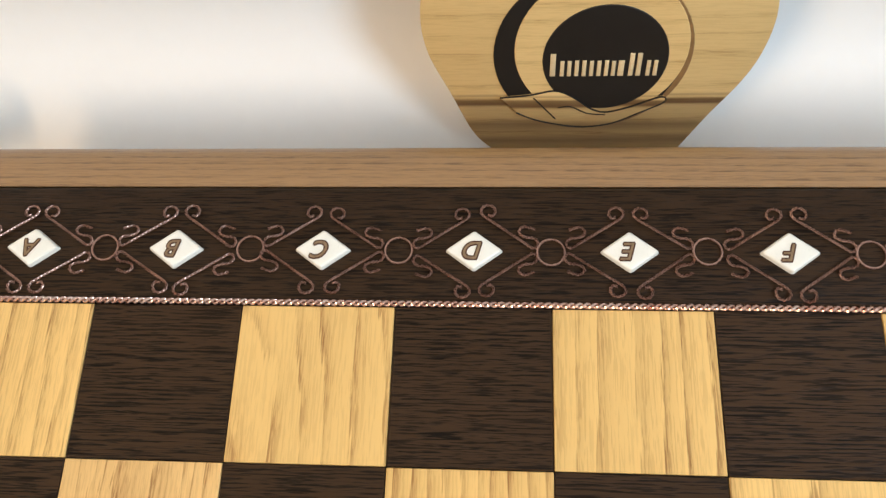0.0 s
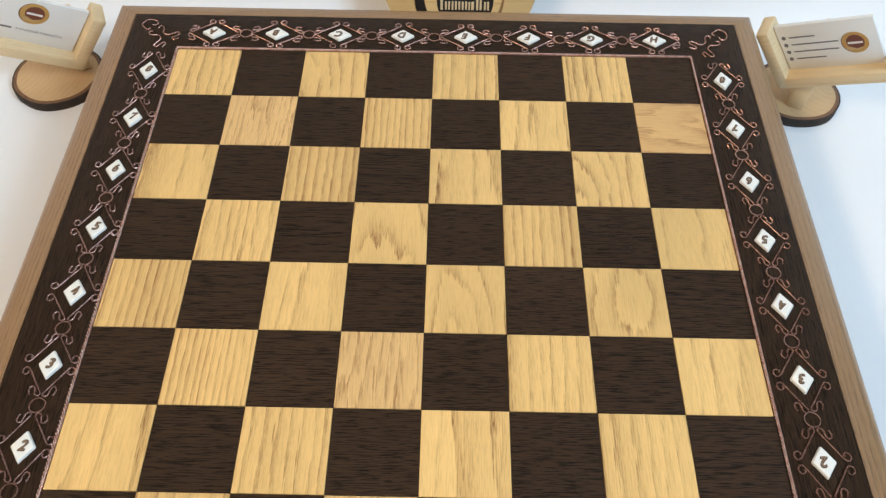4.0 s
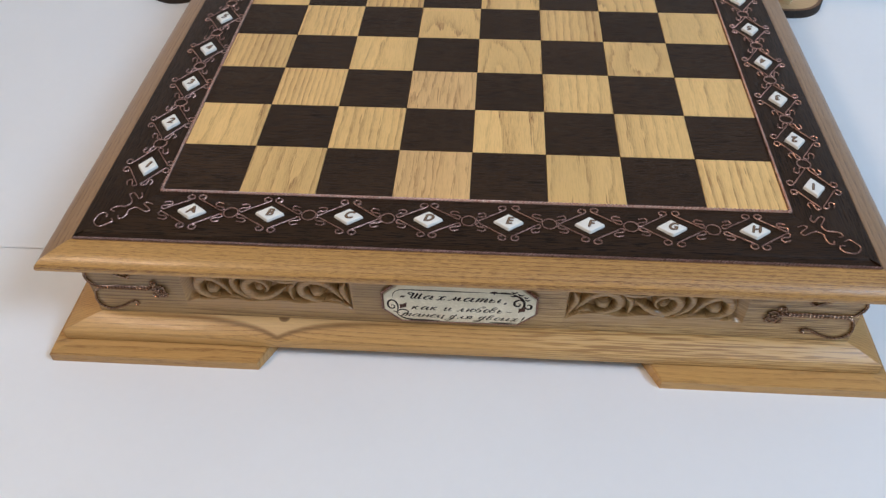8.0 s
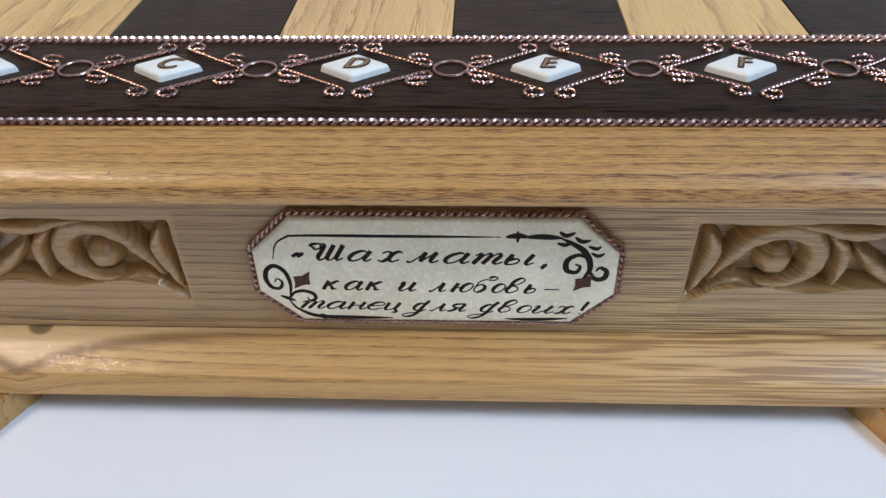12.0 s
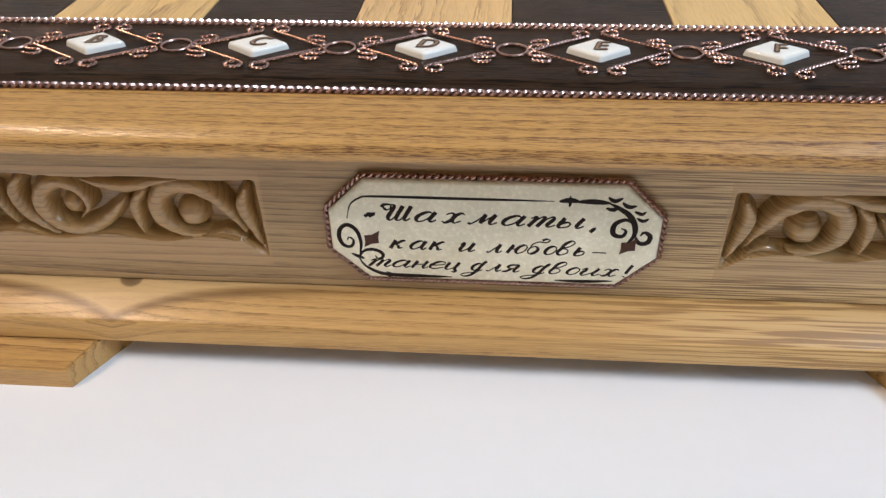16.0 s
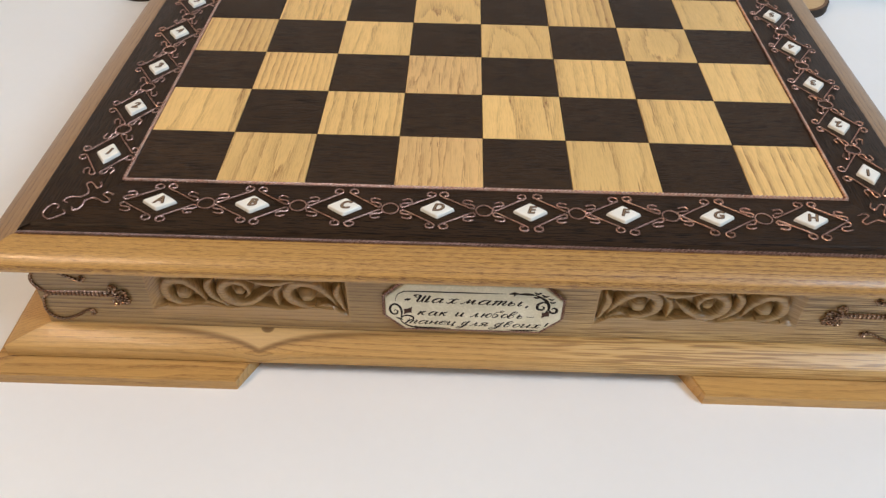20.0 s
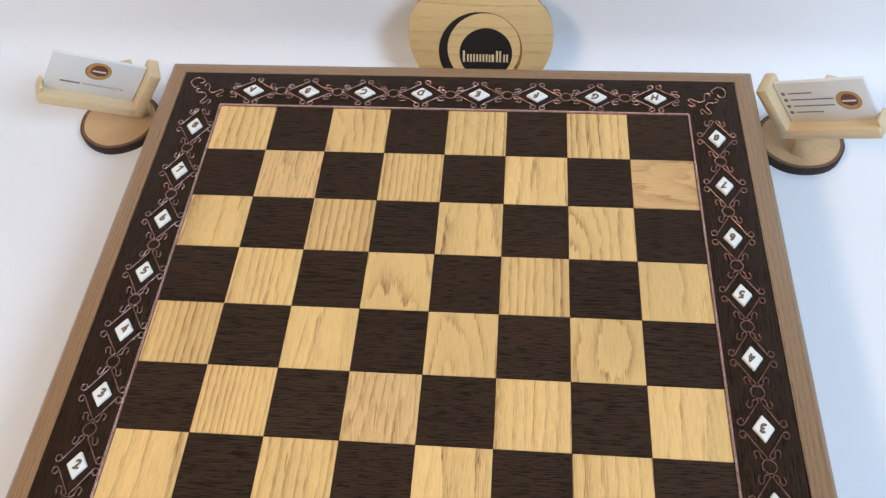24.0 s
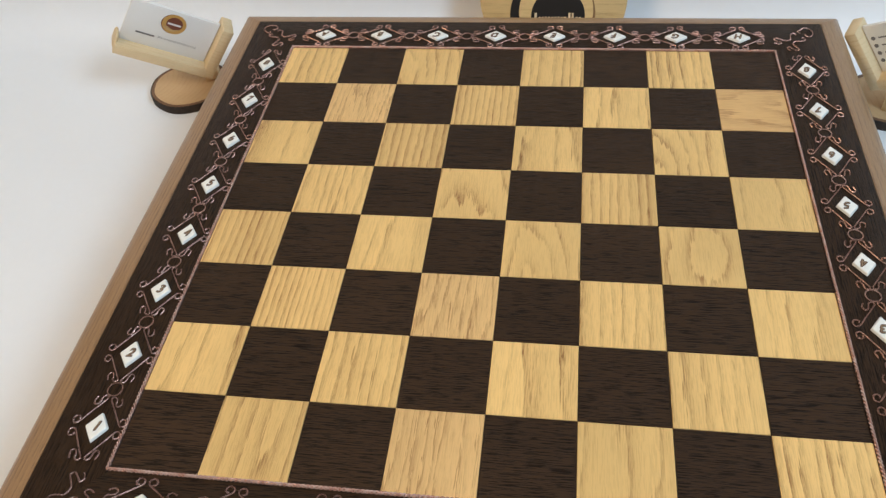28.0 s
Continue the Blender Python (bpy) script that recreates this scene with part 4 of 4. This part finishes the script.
flourish = [stroke(q, r) for q, r in (
    ([(-47.2, 4.7), (-45.8, 9.9), (-42.7, 12.6), (-38, 13.4), (-10, 13.4), (19, 13.4)], 0.0005),
    ([(20.5, 13.4), (24, 13.9), (27, 13.4)], 0.0009), ([(23.8, 15.5), (24, 13.5), (23.8, 11.4)], 0.0005),
    ([(26, 13.4), (31, 13.6), (36.5, 13.2)], 0.0009),
    ([(36, 13.2), (39, 11.5), (42.5, 9.0), (44.6, 5.5), (45, 1.5), (43, -2)], 0.0009),
    ([(35.5, 15.4), (37.5, 14.0), (40, 15.2)], 0.0007), ([(35, 11.4), (37.5, 10.8), (39.5, 12)], 0.0007), ([(40, 13.6), (42, 12), (44.5, 12.4)], 0.0007),
    ([(44.6, 5.5), (41.6, 7.2), (38.4, 5.2), (38.4, 1.6), (41.2, 0.8), (42.2, 3.0), (40.6, 3.8)], 0.0008),
    ([(45, 1.5), (46.8, -1.6), (49.4, -1.4), (50, 1.2), (48, 2.6), (46.9, 1.2)], 0.0008),
    ([(45, 8), (47, 6.8), (48.8, 7.8)], 0.0006), ([(44, 10.4), (46.4, 9.4), (47.6, 10.4)], 0.0006),
    ([(-44.1, -10.6), (-43.3, -5), (-44.4, -0.1), (-47.2, 2.2), (-49.7, 0.6), (-50.4, -2.9), (-49.1, -6), (-46.6, -6.4), (-45.7, -4), (-47.2, -2.7), (-47.8, -4)], 0.0007),
    ([(-44.1, -10.6), (-42.5, -8.1), (-39.4, -7.4), (-36.7, -8.6), (-36.3, -10.4), (-38, -11.2), (-38.8, -9.9)], 0.0006),
    ([(-46.9, -9.3), (-44.6, -10.4), (-42.5, -11.3)], 0.0006), ([(-44.4, -10.9), (-42.7, -14), (-38.9, -16.6), (-34.4, -17.7), (-24, -17.9), (-13.3, -17.9)], 0.0007),
    ([(-35.5, -16.6), (-33.5, -17.8), (-35.0, -18.6)], 0.0005), ([(21, -17.8), (30, -17.9), (40, -17.4)], 0.0006))]
part("flourish", mesh_of("flourish", *join(flourish)), BURNT, plaque, "burnt scroll border")
for x, y in ((-39.6, -3.2), (43.6, -3.0)):
    part("lozenge", prism("lozenge", [(x / 1000 + a, y / 1000 + b) for a, b in ((-0.0024, 0.0014), (0.0, 0.0016), (0.0027, 0.0034), (0.0022, 0.0008), (0.0023, -0.0015), (0.0, -0.0018), (-0.0026, -0.0032), (-0.0022, -0.0010))], 0.0031, 0.0034), BROWN, plaque)

# twisted wire at the front corners
CORD, FINE_CORD = 0.0023, 0.00120
def front_cord():
    y = -FACE - 0.0007
    lines = [[(-222, 56.9), (-240, 56.9), (-262, 56.6), (-268, 60), (-270, 67), (-266.5, 73), (-259, 74.5), (-250, 71.5), (-243, 67.5), (-239, 66.5), (-237.5, 69), (-240, 70)],
             [(-222, 55.1), (-240, 55.1), (-262, 54.8), (-267.5, 47), (-267.5, 38.5), (-263, 34), (-257, 33.5), (-249, 37), (-243, 41), (-239, 41.5), (-238, 39), (-240.5, 38)],
             [(-226, 55.5), (-221, 57), (-217, 59), (-214.5, 57), (-216, 54.5), (-220, 55), (-222, 58.5), (-219.5, 62), (-223, 63), (-224, 60)],
             [(-226, 56.2), (-221, 54.6), (-217.5, 52.5), (-214, 53), (-214, 50), (-217.5, 49.5), (-220.5, 53), (-219, 49), (-222.5, 49), (-223.5, 52)]]
    return join([twisted([(a / 1000, y - 0.0003 * k, b / 1000) for a, b in smooth_path([(*q, 0) for q in line], 0.4)[:, :2]], CORD, 0.0048, up=(0, -1, 0)) for k, line in enumerate(lines)])


v, f = front_cord()
part("corner_cord", mesh_of("corner_cord", v, f), AGED, box, "twisted dark copper wire anchor")
part("corner_cord", mesh_of("corner_cord", [(0.2705 + (-x - 0.2705) * 1.13, y, z) for x, y, z in v], [q[::-1] for q in f]), AGED, box, "twisted dark copper wire anchor")

# ---- wire and bone inlay on the lid ----
def square_ring(r, z, step=0.0006):
    low, high = FIELD_Y - 4 * SQ_Y - (r - FIELD), FIELD_Y + 4 * SQ_Y + (r - FIELD)
    return even(np.array([(-r, low, z), (r, low, z), (r, high, z), (-r, high, z), (-r, low, z)]), step)


part("field_cord", mesh_of("field_cord", *twisted(square_ring(FIELD + 0.0011, TOP + 0.0005), 0.0025, 0.0054, per_turn=8)), BRIGHT, box, "twisted copper wire round the squares")
front_edge = even(np.array([(-DARK, -DARK - 0.0012, TOP - 0.0012), (DARK, -DARK - 0.0012, TOP - 0.0012)]), 0.0006)
part("rim_cord", mesh_of("rim_cord", *twisted(front_edge, 0.0025, 0.0054, per_turn=8)), COPPER, box, "twisted copper wire along the front of the lid")

def diamond_wire():
    """Four wires round a bone tile: a tight curl at the short end, a straight run, a flat S at the long end."""
    pieces = []
    for sx in (1, -1):
        for sy in (1, -1):
            line = [(4.3, 13.4), (5.9, 13.1), (6.8, 14.7), (5.9, 16.6), (3.8, 17.1), (1.9, 15.9), (1.9, 13.9), (3.6, 12.3), (8.0, 9.4), (12.5, 6.4), (17.0, 3.4), (20.2, 1.3), (21.7, 1.7), (22.1, 3.4), (20.6, 4.9), (17.8, 5.3), (15.8, 6.3), (15.6, 8.0), (17.2, 9.2), (19.4, 8.8), (21.2, 8.1)]
            line = [(sx * a / 1000, sy * b / 1000, 0.0006 + (0.0003 if sx * sy > 0 else 0.0)) for a, b in line]
            pieces.append(mesh_of("wire_scroll", *twisted(smooth_path(line, 0.0003), FINE_CORD, 0.0030, sides=4, per_turn=7)))
    return pieces


def ring_wire():
    a = np.linspace(0, 2 * np.pi, 25)
    return mesh_of("wire_ring", *tube(np.stack([0.0049 * np.cos(a), 0.0049 * np.sin(a), 0.0005 + 0 * a], 1), 0.00045, 6))


def corner_wire():
    c = [(249.5, 246.5), (252.5, 244.6), (255, 247), (258, 251), (256.5, 255), (252.5, 257.5), (247, 256.5), (244.4, 253.5), (245.5, 250.8), (248.5, 250.5)]
    w = [(242.5, 246.5), (241.5, 249.5), (238.5, 248.5), (237.2, 244.5), (237, 240.5), (233, 237.8), (228.5, 239.6), (224.6, 241.8), (222.6, 239.6), (225.6, 236.4), (228.2, 234.2), (226.0, 232.2), (222.0, 234.0)]
    lines = [c, w, [(b, a) for a, b in w]]
    return [mesh_of("wire_curl", *twisted(smooth_path([(-a / 1000, b / 1000, 0.0006) for a, b in line], 0.0003), FINE_CORD, 0.0030, sides=4, per_turn=7)) for line in lines]


def bone_tile():
    bm = bmesh.new()
    low = [bm.verts.new(p) for p in ((0.0106, 0, 0), (0, 0.0078, 0), (-0.0106, 0, 0), (0, -0.0078, 0))]
    f = bm.faces.new(low)
    up = bmesh.ops.extrude_face_region(bm, geom=[f])
    top = [v for v in up["geom"] if isinstance(v, bmesh.types.BMVert)]
    for v in top:
        v.co = Vector((v.co.x * 0.94, v.co.y * 0.94, 0.0022))
    bmesh.ops.bevel(bm, geom=[e for e in bm.edges if any(v in top for v in e.verts)], offset=0.0011, segments=3, affect="EDGES", profile=0.6)
    return from_bm("bone_tile", bm)


WIRE, RING, CORNER, TILE = diamond_wire(), ring_wire(), corner_wire(), bone_tile()
MID = (0.2398, 0.2432, 0.2415, 0.2390)     # how far out the inlay sits: near, right, far and left side
bent = random.Random(11)
for side_no, turn in enumerate((0, 90, 180, 270)):
    q = pose(0, 0, 0, 0, 0, turn)
    for curl in CORNER:
        part("wire_curl", curl, COPPER, box, "", q @ pose(0, 0, TOP))
    for k in range(8):
        at = q @ pose((k - 3.5) * SQ, -MID[side_no], TOP)
        for scroll in WIRE:
            # bent by hand: no two lie quite alike
            part("wire_scroll", scroll, COPPER, box, "", at @ pose(bent.uniform(-0.0004, 0.0004), bent.uniform(-0.0004, 0.0004), 0, 0, 0, bent.uniform(-1.6, 1.6)) @ Matrix.Diagonal((bent.uniform(0.975, 1.02), bent.uniform(0.96, 1.03), 1, 1)))
        tile_ob = part("bone_tile", TILE, BONE, box, "", at)
        sign = ("ABCDEFGH"[k], str(k + 1), "ABCDEFGH"[7 - k], str(8 - k))[side_no]      # the far and right rows face the other player
        facing = 180 - turn if side_no in (1, 2) else -turn
        writing("sign", sign, 0.0094, BROWN, tile_ob, pose(0, 0, 0.00226, 0, 0, facing), 0.30, bold=0.00055, squash=0.95)
        writing("sign_core", sign, 0.0094, FAINT, tile_ob, pose(0, 0, 0.00250, 0, 0, facing), 0.30, bold=0.0, squash=0.95)
    for k in range(7):
        part("wire_ring", RING, COPPER, box, "", q @ pose((k - 3) * SQ + bent.uniform(-0.0005, 0.0005), -MID[side_no] + bent.uniform(-0.0005, 0.0005), TOP))


# ---- heart-shaped emblem board leaning behind the box ----
emblem_at = pose(0.0005, 0.3340, 0.0005, 70, 0, 0)
emblem = thing("emblem_board", "heart-shaped pale wooden board with a black disc, leaning on the backdrop", "sign", m=emblem_at)
HEART = smooth_path([(-21, 0.5, 0), (-33, 14, 0), (-44, 40, 0), (-53, 62, 0), (-55.5, 82, 0), (-51, 103, 0), (-37, 121, 0), (-22, 129.5, 0), (-8, 132, 0), (10, 128, 0), (27.5, 119, 0)], 3.0)[:, :2].tolist()
HEART += smooth_path([(27.5, 119, 0), (40, 124.5, 0), (56, 127, 0), (70, 124, 0), (82, 117, 0), (94, 101.5, 0), (99.5, 82, 0), (98, 62, 0), (92, 45, 0), (80, 24, 0), (68, 0.5, 0)], 3.0)[1:, :2].tolist()
board = part("board", prism("board", [(x / 1000, y / 1000) for x, y in HEART][::-1], -0.0045, 0.0, 0.0006, 2), HEARTWOOD, emblem, "pale striped ash board with burnt edges")
board.data.materials.append(SCORCHED)
for face in board.data.polygons:
    face.material_index = 1 if abs(face.normal.z) < 0.3 else 0


def disc(cx, cy, r, z0, z1, n=56, bevel=0.0003):
    return prism("disc", [((cx + r * math.cos(2 * math.pi * k / n)) / 1000, (cy + r * math.sin(2 * math.pi * k / n)) / 1000) for k in range(n)], z0, z1, bevel, 1)


# the groove's shade, painted as a flat brown ring beside the raised round
part("groove_ring", disc(24.2, 61.8, 43.0, 0.0001, 0.0004), GROOVE_SHADE, emblem, "brown ring, painted-in shade of the groove")
part("black_ring", disc(20.4, 61.4, 43.4, 0.0001, 0.0007), BLACK, emblem, "black crescent")
part("pale_disc", disc(25.8, 64.4, 39.2, 0.0001, 0.0011), HEARTWOOD, emblem, "raised pale round")
part("black_disc", disc(28.0, 59.5, 28.5, 0.0001, 0.0015), BLACK, emblem, "round black centre")
for x, w, h in ((4.4, 2.6, 12.6), (8.7, 1.9, 8.6), (12.0, 1.9, 8.6), (15.4, 1.9, 8.8), (18.8, 1.9, 8.8), (22.2, 1.9, 8.6), (25.6, 1.9, 8.6), (29.0, 1.9, 8.8), (32.2, 1.9, 8.4), (35.6, 2.8, 8.6), (40.2, 2.2, 12.6), (43.6, 2.2, 12.6), (48.0, 1.9, 8.6), (51.2, 1.9, 8.6)):
    part("name_bar", prism("name_bar", [((x + a * w / 2) / 1000, (50.4 + b * h) / 1000) for a, b in ((-1, 0), (1, 0), (1, 1), (-1, 1))], 0.0014, 0.0018, 0.0003, 2), LIME, emblem, "small pale raised bar")
SWOOSH = smooth_path([(-20, 38, 0), (-6, 39.5, 0), (6, 42, 0), (15, 38, 0), (24, 31, 0), (31, 29, 0), (42, 32, 0), (56, 38, 0), (58, 35, 0), (46, 28, 0), (34, 22, 0), (20, 20, 0), (6, 22, 0), (-4, 25, 0), (-12, 29, 0)], 2.0)[:, :2]
part("swoosh", prism("swoosh", [(x / 1000, y / 1000) for x, y in SWOOSH][::-1], 0.0003, 0.0019, 0.0004, 2), HEARTWOOD, emblem, "pale leaf-like sweep under the disc")
lines = [[(x, y) for x, y in SWOOSH], [(-4, 38), (2, 31), (7, 25)], [(8, 32), (14, 32.5), (22, 28.5), (31, 27.5)]]
for line in lines:
    part("burnt_line", mesh_of("burnt_line", *tube(smooth_path([(x / 1000, y / 1000, 0.0018) for x, y in line], 0.0015), 0.00045, 5)), BLACK, emblem, "thin burnt outline")


# ---- card stands beside the box ----
def round_slice(name, radius, low, high, seed, grow=1.0):
    n, rnd = 40, random.Random(seed)
    ph = [rnd.uniform(0, 6.28) for _ in range(4)]
    p = []
    for k in range(n):
        a = 2 * math.pi * k / n
        r = radius * (1 + 0.02 * math.sin(2 * a + ph[0]) + 0.012 * math.sin(3 * a + ph[1]) + 0.006 * math.sin(7 * a + ph[2])) * grow
        p.append((r * math.cos(a), r * math.sin(a)))
    return prism(name, p, low, high, 0.0007, 2)


def card_stand(centre, corner, yaw, tilt, roll, flip, seed):
    """A slanted wooden tray with a stack of cards on a round branch slice. corner: top left corner of the card's face."""
    stand = thing("card_stand", "pale wooden card stand on a round branch slice beside the box" if flip else "pale wooden card stand with printed cards on a bark-edged slice", "card holder", "card stands beside the box", m=pose(*centre, 0))
    base_slice = part("base_slice", round_slice("base_slice", 0.0420, 0.0, 0.0100, seed, 0.93), SLICE, stand, "sawn branch slice")
    part("inner_bark", round_slice("inner_bark", 0.0420, 0.0, 0.0095, seed, 1.012), INNER, base_slice, "brown inner bark")
    part("bark", round_slice("bark", 0.0420, 0.0, 0.0092, seed, 1.045), BARK, base_slice, "dark bark edge")
    y, t, r = radians(yaw), radians(tilt), radians(roll)
    right = Vector((math.cos(y), math.sin(y), 0))
    back = Vector((-math.sin(y), math.cos(y), 0))
    down = Vector((0, 0, -1)) * math.cos(t) - back * math.sin(t)
    X = right * math.cos(r) - down * math.sin(r)
    Z = -(down * math.cos(r) + right * math.sin(r))
    Y = Z.cross(X)
    m = Matrix((X, Y, Z)).transposed().to_4x4()
    m.translation = Vector(corner) - Vector((*centre, 0))
    if not flip:
        m = m @ Matrix.Diagonal((0.925, 1, 1.03, 1))          # a slightly shorter, taller card

    def slab(name, x0, x1, y0, y1, z0, z1, mat, label="", bevel=0.0012, parent=None):
        if flip:
            x0, x1 = 0.09 - x1, 0.09 - x0
        me = block(name, x1 - x0, y1 - y0, z1 - z0, bevel)
        return part(name, me, mat, parent or stand, label, m @ pose((x0 + x1) / 2, (y0 + y1) / 2, z0))

    slab("ledge", -0.004, 0.0930, -0.0125, 0.0105, -0.0640, -0.0520, LIME, "pale ledge")
    slab("back_plate", -0.004, 0.0820, 0.0042, 0.0110, -0.0530, -0.0220, LIME)
    slab("side_post", -0.0130, -0.0008, -0.0125, 0.0125, -0.0640, 0.0035, LIME, "tall pale end post", 0.002)
    slab("end_stop", 0.0902, 0.0945, -0.0085, 0.0095, -0.0610, -0.0450, LIME, "short rounded end stop", 0.0025)
    stack = slab("card", 0.0, 0.09, 0.0, 0.0035, -0.0522, 0.0, CARD, "stack of white printed cards", 0.0003)
    peg_x = 0.09 - 0.012 if flip else 0.040
    foot_at = m @ Vector((peg_x, 0.024, -0.030))
    peg = block("peg", 0.016, 0.030, max(0.012, foot_at.z - 0.0085), 0.002)
    part("peg", peg, LIME, stand, "short leg under the ledge", pose(foot_at.x, foot_at.y, 0.0090, 0, 0, yaw))

    # print on the front card, on its face (towards -Y)
    def printed(name, outline, mat, lift=0.0, label=""):
        me = prism(name, outline, 0.0001 + lift, 0.00025 + lift)
        return part(name, me, mat, stack, label, stack.matrix_basis.inverted() @ m @ pose(0, 0, 0, 90, 0, 0))

    def ring(cx, cy, rx, n=36):
        return [(cx + rx * math.cos(2 * math.pi * k / n), cy + rx * math.sin(2 * math.pi * k / n)) for k in range(n)]

    def strip(x0, x1, cy, h):
        return [(x0, cy - h / 2), (x1, cy - h / 2), (x1, cy + h / 2), (x0, cy + h / 2)]

    if flip:
        lx, ly, lr = 0.0465, -0.0160, 0.0122
    else:
        lx, ly, lr = 0.0690, -0.0255, 0.0118
    printed("print_shadow", ring(lx - 0.0009, ly - 0.0002, lr), MAROON, 0.0)
    printed("print_ring", ring(lx, ly, lr), GOLD, 0.0002, "ochre round print")
    printed("print_disc", ring(lx + 0.0002, ly + 0.0006, lr * 0.68), MAROON, 0.0004, "maroon round print")
    printed("print_bar", strip(lx - 0.0066, lx + 0.0068, ly, 0.0022), CARD, 0.0006)
    printed("print_sweep", [(lx - 0.0105, ly - 0.0052), (lx - 0.006, ly - 0.0040), (lx, ly - 0.0068), (lx + 0.0075, ly - 0.0045), (lx + 0.002, ly - 0.0085), (lx - 0.006, ly - 0.0085)], HEARTWOOD, 0.0006)
    if flip:
        printed("print_line", strip(0.0135, 0.0325, -0.0375, 0.0019), GREY)
        face = stack.matrix_basis.inverted() @ m @ pose(0, 0, 0, 90, 0, 0)
        for word, x in (("РУЧНОЙ", 0.0455), ("РАБОТЫ", 0.0665)):
            writing("print_word", word, 0.0040, GREY, stack, face @ pose(x, -0.0375, 0.0003), bold=0.0, spacing=1.25)
    else:
        for k, x1 in enumerate((0.0350, 0.0545, 0.0530, 0.0390)):
            cy = -0.0137 - 0.0084 * k
            printed("print_dot", ring(0.0054, cy, 0.0021, 14), GREY)
            printed("print_line", strip(0.0105, x1, cy, 0.0013), GREY)
    return stand


card_stand((0.3600, 0.2845), (0.3062, 0.2722, 0.0962), -27.0, -11.0, 33.5, False, 3)
card_stand((-0.3800, 0.2880), (-0.3901, 0.2604, 0.1328), 21.3, -7.9, -35.4, True, 8)
